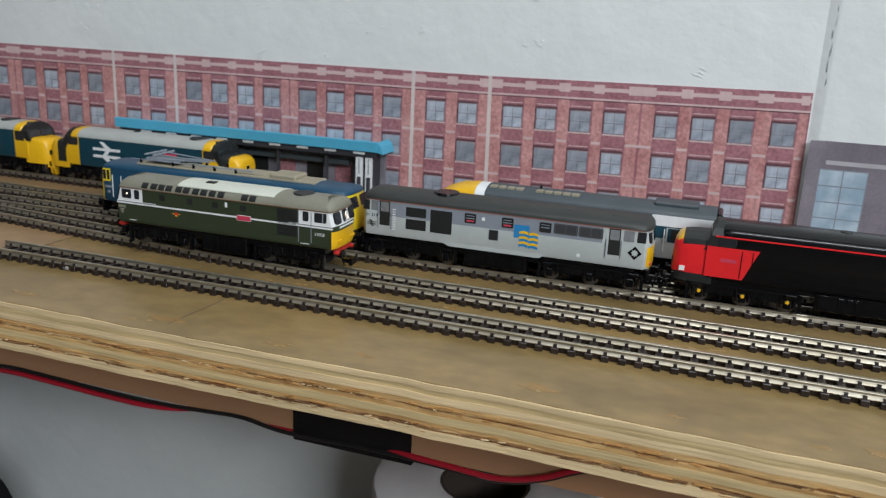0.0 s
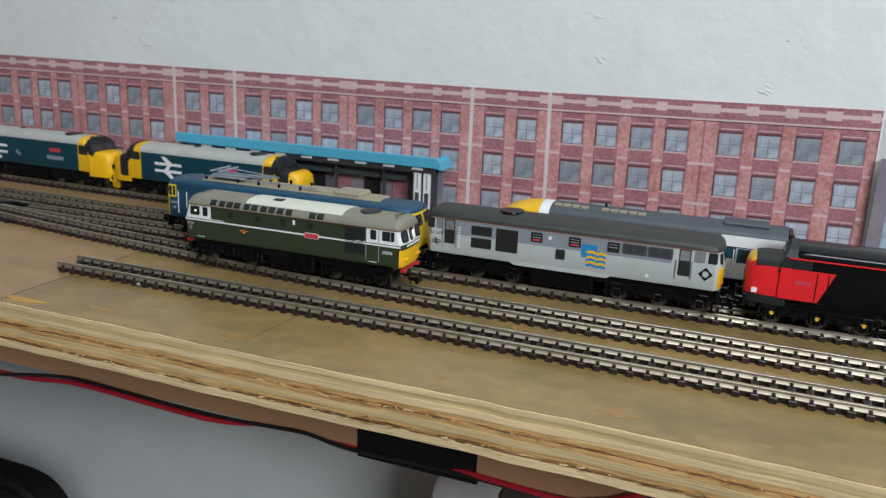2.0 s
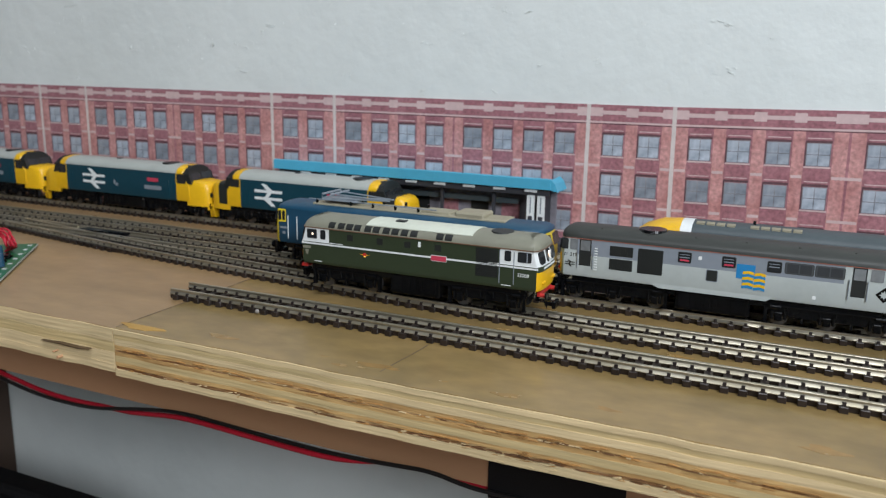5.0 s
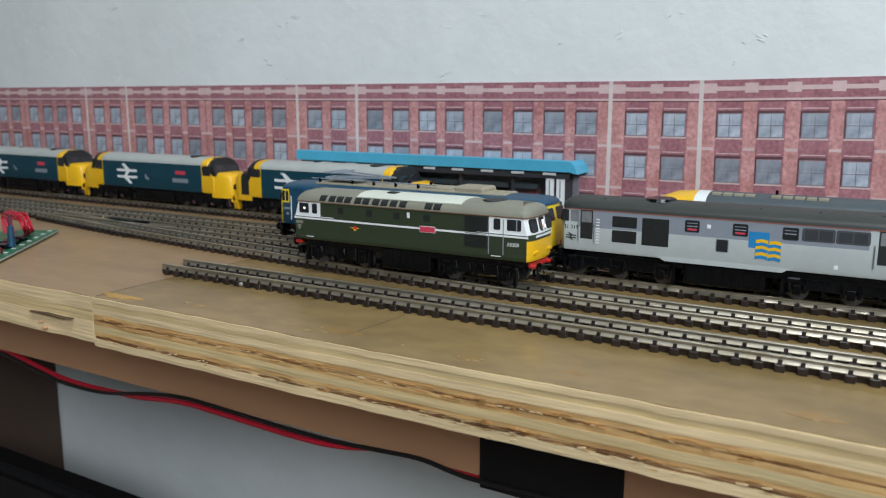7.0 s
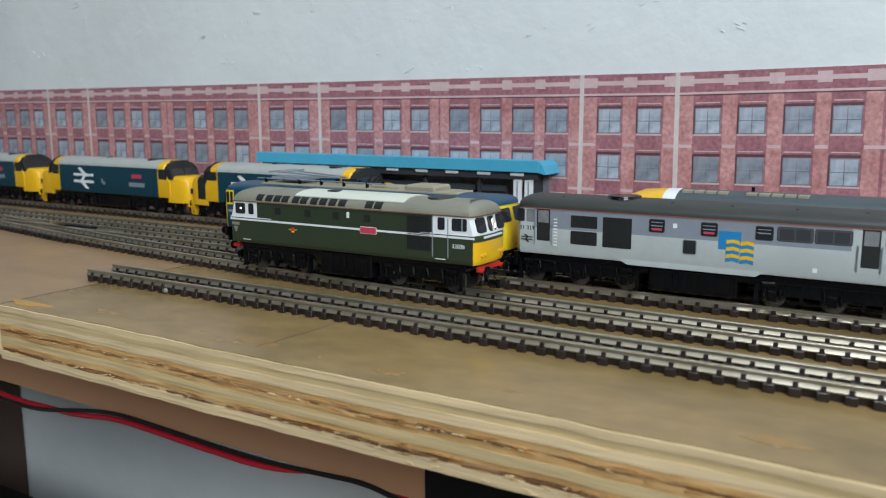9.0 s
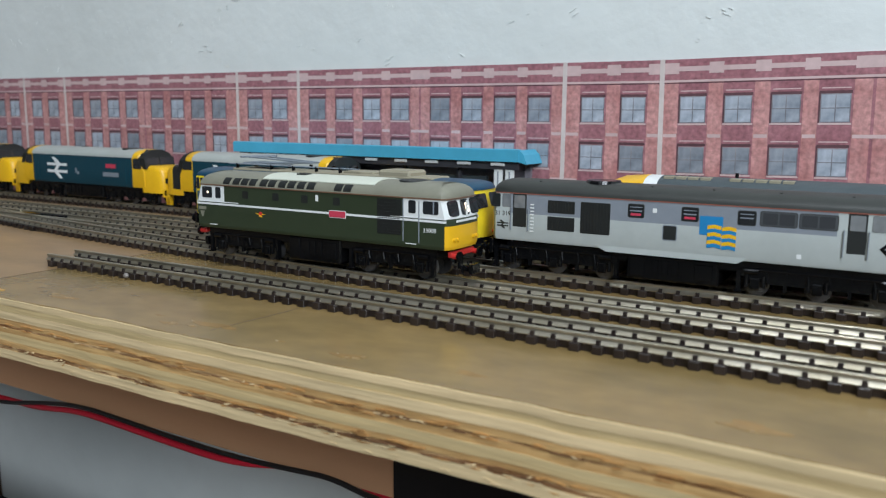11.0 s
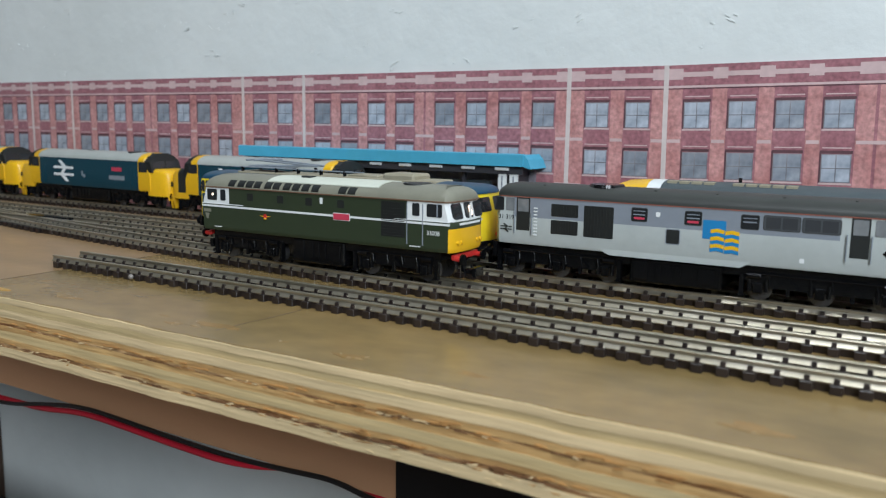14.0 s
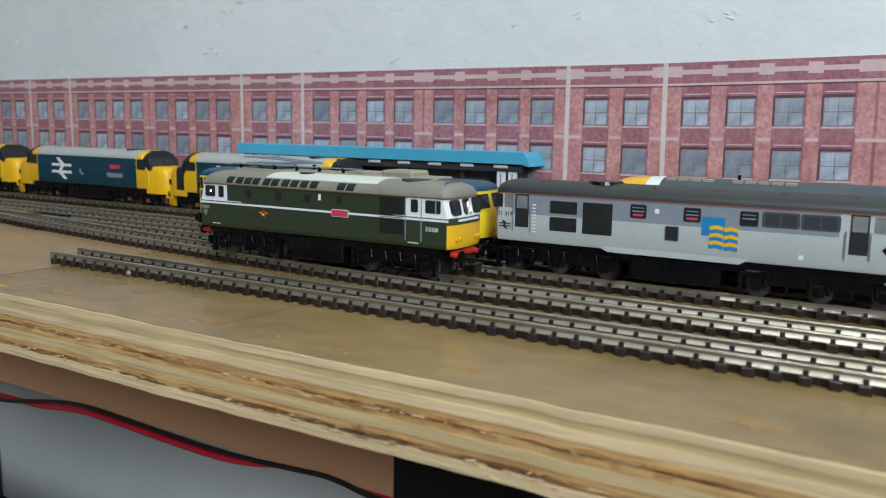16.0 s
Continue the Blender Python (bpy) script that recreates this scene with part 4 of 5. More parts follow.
# -- the grey locomotive --
def grey_locomotive(x, y):
    e = thing("grey_diesel_locomotive", "two-tone grey model diesel locomotive with blue and yellow wave emblem", "model train", x, y, RAIL_TOP - 0.5, size=1.011)
    L, W, ZB, ZC, ZT = 54.6, 9.2, 9.6, 23.2, 26.8
    xs = [-47.4, -30, 0, 30, 37.4]

    def livery(px, py, pz):
        if abs(px) > L - 1.3 and abs(py) < W * 0.99 and pz < 17.5:
            return 2
        if pz > 17.4 and -47.4 < px < 37.4:
            return 1
        return 0

    R = [(L - 0.2, W - 0.3, 1.4, 1.3, xs, ZB), (L, W, 1.4, 1.3, xs, ZB + 0.8), (L, W, 1.4, 1.3, xs, 17.4), (L - 0.9, W, 1.5, 1.3, xs, ZC)]
    part("body", stack(R, livery), [GREY_LIGHT, GREY_MID, YELLOW], e, smooth=True)
    part("roof", stack(roof_rings(L - 0.4, W + 0.1, ZC, ZT, [-46, -20, 0, 20, 46], 1.5, 1.2, 5.0), lambda *p: 0), GREY_DARK, e, "dark olive grey roof", smooth=True)
    bm = bmesh.new()
    box(bm, -L + 3, L - 3, -W - 0.14, -W, 23.0, 23.25)
    part("cantrail_line", bm, paint("cantrail_orange", (0.30, 0.10, 0.07)), e)
    part("valance", prism(bmesh.new(), [(-23.5, 10.6), (-19.5, 8.8), (14.5, 8.8), (17.5, 10.6)], -W + 0.02, W - 0.02), GREY_LIGHT, e)
    for x0, x1, z0, z1 in ((-36.7, -28.7, 18.2, 21.7), (-36.7, -28.7, 13.3, 17.2), (-27.0, -18.6, 13.2, 21.8)):
        grille(e, x0, x1, z0, z1, W, upright=True, n=10)
    for x0 in (-13.6, 0.4, 14.2):
        o = panel("side_window", e, GLASS, x0, x0 + 4.0, 18.7, 22.0, W, 0.3, 0.1, frame=GREY_DARK, ft=0.2)
        bm = bmesh.new()
        box(bm, x0 + 0.4, x0 + 3.6, -W - 0.2, -W, 20.2, 20.5)
        box(bm, x0 + 0.4, x0 + 3.6, -W - 0.2, -W, 21.2, 21.4)
        part("glazing_bar", bm, GREY_MID, o)
        if x0 < 10:
            part("interior_red", one_box(x0 + 0.6, x0 + 3.4, -W - 0.15, -W, 19.1, 19.7), PINK_RED, o)
    for x0 in (19.4, 28.2):
        panel("vent_panel", e, WINDOW_GREY, x0, x0 + 8.2, 18.8, 22.2, W, 0.4, 0.08, frame=GREY_DARK, ft=0.18)
        for k in (0, 1):
            panel("vent", e, WINDOW_DARK, x0 + 0.5 + 3.8 * k, x0 + 3.9 + 3.8 * k, 19.1, 21.9, W, 0.25, 0.12)
    panel("hatch", e, GRILLE, -4.2, -0.9, 13.4, 17.0, W, 0.3, 0.1, frame=GREY_MID, ft=0.25)
    panel("white_plate", e, WHITE, -7.2, -6.1, 20.1, 21.3, W, 0.15, 0.06)
    panel("white_plate", e, WHITE, 28.0, 29.1, 11.3, 12.4, W, 0.15, 0.06)
    # wave emblem: a blue square and two columns of chevron stripes
    panel("emblem_square", e, SKY_BLUE, 4.9, 10.6, 15.4, 20.2, W, 0.05, 0.05)
    for k, x0 in enumerate((6.9, 10.5)):
        z = 18.2 - 0.25 * k
        for j in range(6):
            bm = bmesh.new()
            z1 = z - 0.95 * j
            x1 = x0 + 3.4
            xm = (x0 + x1) / 2
            prism(bm, [(x0, z1 - 0.35), (xm, z1), (x1, z1 - 0.35), (x1, z1 - 1.3), (xm, z1 - 0.95), (x0, z1 - 1.3)], -W - 0.1 - 0.004 * j, -W)
            part("emblem_wave", bm, YELLOW if j % 2 == 0 else SKY_BLUE, e)
    # cabs
    for d in (-1, 1):
        s = lambda a, b: (min(d * a, d * b), max(d * a, d * b))  # noqa: E731
        d0, d1, w0, w1, w2, w3 = (38.6, 42.6, 43.6, 47.2, 48.2, 51.2) if d > 0 else (42.2, 46.4, 47.1, 49.8, 50.4, 52.8)
        panel("cab_door", e, GRILLE, *s(d0, d1), 13.6, 23.0, W, 0.2, 0.05, "open dark cab doorway")
        panel("cab_window", e, CAB_INSIDE, *s(w0, w1), 19.0, 22.8, W, 0.35, 0.1, both=True)
        panel("cab_window", e, GLASS, *s(w2, w3), 19.0, 22.8, W - 0.05, 0.35, 0.12, both=True)
        bm = bmesh.new()
        for a in (d0 - 0.7, d1 + 0.5):
            cyl(bm, (d * a, -W - 0.35, 12.6), (d * a, -W - 0.35, 19.0), 0.16, 6)
        part("handrail", bm, SILVER, e)
        panel("door_drop_light", e, CAB_INSIDE, *s(d0 + 0.4, d1 - 0.4), 19.0, 22.6, W, 0.2, 0.12)
        for yy in (-5.4, 0, 5.4):
            bm = prism(bmesh.new(), rounded(yy - 2.1, yy + 2.1, 18.8, 22.4, 0.5), d * (L - 3), d * (L + 0.2 - 1.4 * (abs(yy) / W) ** 2), "x")
            o = part("windscreen", bm, GLASS, e)
            for v in o.data.vertices:
                v.co.x -= d * (v.co.z - 0.0174) * 0.155
        bm = bmesh.new()
        for yy in (-6.0, 6.0):
            cyl(bm, (d * (L - 1), yy, 11.4), (d * (L - 0.2), yy, 11.4), 0.6, 10)
        part("marker_light", bm, RED, e)
        buffers(e, d * (L - 0.3), d, BLACK, 6.8, 8.4, (5.2, 9.6))
    # depot diamond
    bm = prism(bmesh.new(), [(47.8 - 2.4, 15.2), (47.8, 17.6), (47.8 + 2.4, 15.2), (47.8, 12.8)], -W - 0.08, -W)
    dm = part("diamond", bm, BLACK, e)
    star = [(47.8 + rr * math.cos(radians(a)), 15.2 + rr * math.sin(radians(a))) for a, rr in ((22.5 * k, 1.45 if k % 2 == 0 else 0.75) for k in range(16))]
    part("star", prism(bmesh.new(), star, -W - 0.12, -W), GREY_LIGHT, dm)
    writing("cab_number", "31 319", 1.8, BLACK, e, pose(-0.0496, (-W - 0.06) * MM, 0.0166, 90))
    arrows(e, GREY_DARK, -49.6, 14.0, 2.3, W)
    bm = bmesh.new()
    for k in range(9):
        box(bm, -41.0, -39.9, -W - 0.2, -W, 12.4 + 0.95 * k, 12.75 + 0.95 * k)
    part("step_rungs", bm, WHITE, e)
    # roof details
    bm = bmesh.new()
    for k in range(6):
        cyl(bm, (-40 + 16 * k, -4.5, 25.9), (-40 + 16 * k, -4.5, 26.6), 0.35, 8)
    for xx in (-38, 0, 20, 38):
        box(bm, xx, xx + 0.25, -W - 0.05, W, 23.3, 23.6)
    part("roof_bolts", bm, GREY_DARK, e)
    bm = bmesh.new()
    cyl(bm, (-24, 0, ZT - 0.4), (-24, 0, ZT + 0.5), 5.2, 24, 4.6)
    part("fan_ring", bm, BLACK, e)
    part("underframe", one_box(-49, 49, -7.4, 7.4, 6.6, 9.9), BLACK, e)
    tank(e, -14, 10, 2.0, 8.6, 8.0)
    keep = ("body", "roof", "underframe", "buffer", "coupling", "windscreen", "marker_light", "cantrail_line")
    for o in e.children_recursive:
        if o.type == "MESH" and not o.name.startswith(keep):
            mid = sum(v.co.x for v in o.data.vertices) / len(o.data.vertices)
            for v in o.data.vertices:
                v.co.x += 0.0010 if mid > -0.037 else 0.0
    for bx in (-34, 34):
        bogie(e, bx, 28.4, 3, 3.1, 8.0, lift=0.5)
    return e


grey_locomotive(-70.0, Y_C)


# -- the blue electric locomotive --
def electric_locomotive(x, y):
    e = thing("blue_electric_locomotive", "rail blue model electric locomotive with yellow cab ends and folded pantograph", "model train", x, y, RAIL_TOP - 0.5, size=1.011)
    L, W, ZB, ZC, ZT = 59.4, 9.1, 8.6, 22.8, 25.6
    xs = [-50, -30, 0, 30, 50]

    def livery(px, py, pz):
        return 1 if abs(px) > L - 3.3 and (abs(py) < W * 0.99 or pz > 17) else 0

    R = [(L - 0.2, W - 0.3, 1.0, 2.2, xs, ZB), (L, W, 1.0, 2.2, xs, ZB + 0.8), (L, W, 1.0, 2.2, xs, 17.0), (L - 1.5, W - 0.1, 1.2, 1.2, xs, ZC)]
    part("body", stack(R, livery), [BLUE, LEMON], e, smooth=True)
    part("roof", stack(roof_rings(L - 1.2, W, ZC, ZT, [-46, 46], 1.2, 1.2, 6.0), lambda *p: 0), BLUE, e, smooth=True)
    for d in (-1, 1):
        s = lambda a, b: (min(d * a, d * b), max(d * a, d * b))  # noqa: E731
        panel("cab_surround", e, LEMON, *s(52.6, 56.4), 17.2, 22.6, W - 0.05, 0.3, 0.08, both=True)
        panel("cab_window", e, GLASS, *s(53.0, 54.3), 17.9, 22.0, W, 0.4, 0.16, both=True)
        panel("cab_window", e, GLASS, *s(54.8, 56.2), 17.9, 22.0, W, 0.4, 0.16, both=True)
        bm = bmesh.new()
        for a in (47.0, 51.4):
            cyl(bm, (d * a, -W - 0.3, 10.5), (d * a, -W - 0.3, 20.0), 0.2, 6)
        part("handrail", bm, WHITE, e)
        for yy in (-4.4, 4.4):
            bm = prism(bmesh.new(), rounded(yy - 3.4, yy + 3.4, 17.6, 21.8, 0.6), d * (L - 3), d * (L + 0.2 - 1.0 * (abs(yy) / W) ** 2), "x")
            o = part("windscreen", bm, GLASS, e)
            for v in o.data.vertices:
                v.co.x -= d * (v.co.z - 0.0170) * 0.26
        buffers(e, d * (L - 0.3), d, BLACK, 6.6, 8.2, (5.0, 8.8))
    for x0 in (-38.5, -22.5, 18, 34):
        panel("side_window", e, GRILLE, x0, x0 + 3.2, 18.6, 20.6, W, 0.4, 0.06)
    arrows(e, WHITE, -2.0, 15.6, 3.8, W)
    panel("number_bar", e, SILVER, -55.6, -51.8, 14.4, 15.3, W, 0.1, 0.05)
    panel("number_bar", e, SILVER, -54.4, -53.0, 12.2, 13.2, W, 0.1, 0.05)
    # roof equipment: stone-coloured walkway, insulators, pantograph, tank
    part("roof_walkway", one_box(-42, 42, -5.4, 5.4, ZT - 1.6, ZT + 0.3, 0.4), STONE, e, "stone-coloured roof deck")
    for xx in (-40, -24, -14, -4, 6):
        for yy in (-4.6, 4.6):
            part("insulator", cyl(bmesh.new(), (xx, yy, ZT), (xx, yy, ZT + 1.9), 0.6, 8), BLACK, e)
    part("roof_tank", one_box(21.5, 33.5, -5.2, 5.2, ZT - 0.5, ZT + 2.0, 0.7), STONE, e)
    part("roof_box", one_box(7, 19, -4.5, 4.5, ZT - 0.3, ZT + 1.0, 0.3), STONE, e)
    pan = part("pantograph", one_box(-38, -22, -4.6, 4.6, ZT + 1.5, ZT + 2.0, 0.1), SILVER, e)
    bm = bmesh.new()
    for yy in (-3.6, 3.6):
        cyl(bm, (-38, yy, ZT + 2.0), (-8, yy * 0.5, ZT + 2.9), 0.32, 6)
        cyl(bm, (-8, yy * 0.5, ZT + 2.9), (-34, yy, ZT + 4.2), 0.3, 6)
    for xx in (-36, -32):
        box(bm, xx - 0.5, xx + 0.5, -7.0, 7.0, ZT + 4.0, ZT + 4.7, 0.15)
    cyl(bm, (-38, -3.6, ZT + 2), (-38, 3.6, ZT + 2), 0.4, 6)
    part("pantograph_arm", bm, SILVER, pan)
    bm = bmesh.new()
    cyl(bm, (-44, -4.9, ZT + 1.7), (14, -4.9, ZT + 1.7), 0.22, 6)
    part("busbar", bm, SILVER, e)
    part("underframe", one_box(-54, 54, -7.4, 7.4, 6.2, 8.9), BLACK, e)
    tank(e, -12, 12, 1.8, 8.2, 8.0)
    for bx in (-35, 35):
        bogie(e, bx, 22, 2, 3.7, 8.0, lift=0.5)
    return e


electric_locomotive(-189.1, Y_C)


# -- nosed locomotives: blue with yellow ends, and the red and black one --
def nosed_locomotive(x, y, label, name, body_mats, roof_mat, nose_mat, scheme, d_len=61.0, arrow_x=None, plate=None, bars=(), cab_roof=None, plough=None, sunk=0.0, size=1.0, nose_up=0.0):
    e = thing(name, label, "model train", x, y, RAIL_TOP - sunk, size=size)
    L, W, ZB, ZC, ZT, NOSE = d_len, 9.2, 8.6, 23.2, 27.4, 11.0
    M = L - NOSE
    xs = [-M + 9.5, -20, 0, 20, M - 9.5]
    R = [(M, W - 0.25, 0.6, 0.3, xs, ZB), (M, W, 0.6, 0.3, xs, ZB + 0.8), (M, W, 0.6, 0.3, xs, 16.5), (M - 0.6, W, 1.2, 0.4, xs, 18.5), (M - 2.2, W, 2.4, 0.6, xs, ZC)]
    part("body", stack(R, lambda px, py, pz: 1 if abs(px) > M - 9.4 else 0), body_mats, e, smooth=True)
    part("roof", stack(roof_rings(M - 2.0, W + 0.1, ZC, ZT, [-M + 9, -20, 20, M - 9], 2.4, 0.6, 3.5), lambda px, py, pz: 1 if abs(px) > M - 9 else 0), [roof_mat, cab_roof or roof_mat], e, smooth=True)
    for d in (-1, 1):
        bm = bmesh.new()
        rows = []
        for k, (px, w, z1) in enumerate(((M - 2.5, W - 0.3, 19.8), (M + 5, W - 0.6, 19.6), (M + 8, W - 1.1, 19.2), (M + 9.8, W - 1.8, 18.2), (L - 0.3, W - 2.8, 16.6), (L, W - 3.6, 15.4))):
            z1 += nose_up
            prof = [(-w, 6.4), (-w, 9.3), (-w, z1 - 2.6), (-w + 0.7, z1 - 0.9), (-w + 2.4, z1), (w - 2.4, z1), (w - 0.7, z1 - 0.9), (w, z1 - 2.6), (w, 9.3), (w, 6.4)]
            rows.append([bm.verts.new((d * px, yy, zz)) for yy, zz in prof])
        for a, b in zip(rows, rows[1:]):
            for j in range(10):
                bm.faces.new((a[j], a[(j + 1) % 10], b[(j + 1) % 10], b[j]))
        bm.faces.new(rows[0]), bm.faces.new(rows[-1])
        bmesh.ops.recalc_face_normals(bm, faces=bm.faces)
        for f in bm.faces:
            c = f.calc_center_median()
            f.material_index = scheme(abs(c.x) - M, c.z, abs(f.normal.x) > 0.7)
        ns = part("nose", bm, nose_mat, e, smooth=True)
        part("nose_door", one_box(min(d * (L - 0.2), d * (L + 0.12)), max(d * (L - 0.2), d * (L + 0.12)), -3.4, 3.4, 8.4, 13.6), nose_mat[1], ns)
        bm = bmesh.new()
        for yy in (-4.8, 4.8):
            box(bm, min(d * (L - 0.2), d * (L + 0.2)), max(d * (L - 0.2), d * (L + 0.2)), yy - 1.5, yy + 1.5, 11.4, 13.8)
        part("headcode_box", bm, GRILLE, ns)
        # windscreens and the dark surround behind the nose
        bm = bmesh.new()
        for yy in (-4.2, 4.2):
            prism(bm, rounded(yy - 3.7, yy + 3.7, 20.2, 23.4, 0.7), d * (M - 4), d * (M + 1.45), "x")
        o = part("windscreen", bm, GLASS, e)
        for v in o.data.vertices:
            v.co.x -= d * (v.co.z - 0.0175) * 0.38
        bm = prism(bmesh.new(), [(-9.0, 18.0), (9.0, 18.0), (9.25, 23.2), (7.2, 25.6), (3.6, 27.2), (-3.6, 27.2), (-7.2, 25.6), (-9.25, 23.2)], d * (M - 2.4), d * (M + 1.3), "x")
        o = part("screen_surround", bm, GRILLE, e, "black windscreen surround")
        for v in o.data.vertices:
            v.co.x -= d * (v.co.z - 0.0175) * 0.36
        if plough:
            bm = prism(bmesh.new(), [(-5.6, 0.9), (5.6, 0.9), (6.4, 5.6), (-6.4, 5.6)], d * (L - 0.6), d * (L + 1.5), "x")
            part("snow_plough", bm, plough, e, "small yellow snow plough")
        a, b = d * (M - 8.6), d * (M - 3.0)
        panel("cab_window", e, GLASS, min(a, b), max(a, b), 18.2 + 0.8 * nose_up, 22.6, W, 0.4, 0.1, both=True, frame=GRILLE)
        buffers(e, d * (L - 0.2), d, nose_mat[0] if plough else BLACK, 6.6, 7.4, (4.6, 8.6))
        bm = bmesh.new()
        box(bm, d * (M - 11.0) - 0.15, d * (M - 11.0) + 0.15, -W - 0.25, -W, 9.6, 19)
        box(bm, d * (M - 14.4) - 0.15, d * (M - 14.4) + 0.15, -W - 0.25, -W, 9.6, 19)
        part("handrail", bm, body_mats[0], e)
    if arrow_x is not None:
        arrows(e, WHITE, arrow_x, 16.2, 10.8, W)
    if plate:
        panel("nameplate", e, PINK_RED, plate, plate + 7.6, 17.6, 19.6, W, 0.2, 0.2, "small red nameplate")
    for x0, x1, z0, z1 in bars:
        panel("number_bar", e, SILVER, x0, x1, z0, z1, W, 0.1, 0.06)
    bm = bmesh.new()
    cyl(bm, (30, 0, ZT - 0.8), (30, 0, ZT + 0.15), 5.4, 20, 4.8)
    part("roof_fan", bm, GRILLE, e)
    bm = bmesh.new()
    cyl(bm, (-8, 0, ZT - 0.8), (-8, 0, ZT + 0.2), 2.2, 12, 1.8)
    part("exhaust", bm, GRILLE, e)
    part("underframe", one_box(-M + 2, M - 2, -7.4, 7.4, 6.2, 8.9), BLACK, e)
    tank(e, -15, 16, 1.8, 8.2, 8.2)
    return e


def yellow_nose(off, z, front):
    return 0


def dark_sided_nose(off, z, front):
    return 0 if off > 2.6 or z < 9.5 else 2


bl = dict(body_mats=[BLUE37, YELLOW], roof_mat=ROOF_PALE, nose_mat=[YELLOW, paint("yellow_door", (0.70, 0.38, 0.01)), GRILLE], cab_roof=YELLOW, plough=YELLOW)
blue_one = nosed_locomotive(-273.8, Y_E, "large-logo blue model diesel locomotive with yellow ends and pale roof", "blue_diesel_locomotive", scheme=dark_sided_nose, d_len=58.0, nose_up=1.2, arrow_x=-20.0, plate=15.0, bars=((27, 35, 13.6, 15.6), (12.0, 12.7, 17.6, 18.6)), **bl)
for bx in (-34, 34):
    bogie(blue_one, bx, 28, 3, 3.2, 8.0)
blue_two = nosed_locomotive(-394.5, Y_E, "blue model diesel locomotive with yellow ends coupled in a row", "blue_diesel_locomotive", scheme=yellow_nose, arrow_x=-19.5, plate=20.5, bars=((18, 30, 13.2, 15.4), (-3.0, -1.4, 13.4, 15.0), (-4.4, -3.2, 14.2, 16.6)), **bl)
for bx in (-37, 37):
    bogie(blue_two, bx, 28, 3, 3.2, 8.0)
copy_thing(blue_two, pose(-0.5185, Y_E * MM, RAIL_TOP * MM))
copy_thing(blue_two, pose(-0.6425, Y_E * MM, RAIL_TOP * MM))


def red_nose(off, z, front):
    if z < 9.0:
        return 1
    if z > 19.4:
        return 0 if off > 7.5 else 1
    return 2


red = nosed_locomotive(53.6, Y_C, "red and black model diesel locomotive with yellow nose top", "red_diesel_locomotive", [BLACK, BLACK], BLACK, [YELLOW, GRILLE, BRIGHT_RED], red_nose, sunk=-1.0, size=1.011, nose_up=2.4)
bm = prism(bmesh.new(), [(-50.2, 9.2), (-38.0, 9.2), (-33.6, 19.6), (-50.2, 19.6)], -9.36, -9.1)
part("red_flash", bm, BRIGHT_RED, red)
bm = bmesh.new()
box(bm, -48, 50, -9.42, -9.15, 22.9, 23.4)
part("red_line", bm, BRIGHT_RED, red)
panel("white_plate", red, WHITE, -58.4, -56.6, 9.8, 11.4, 8.2, 0.2, 0.5)
panel("number_bar", red, PINK_RED, -45.5, -40.5, 14.6, 15.8, 9.35, 0.1, 0.08)
for bx in (-37, 37):
    bogie(red, bx, 28, 3, 3.2, 8.0, spots=YELLOW if bx < 0 else STONE, lift=-1.0)


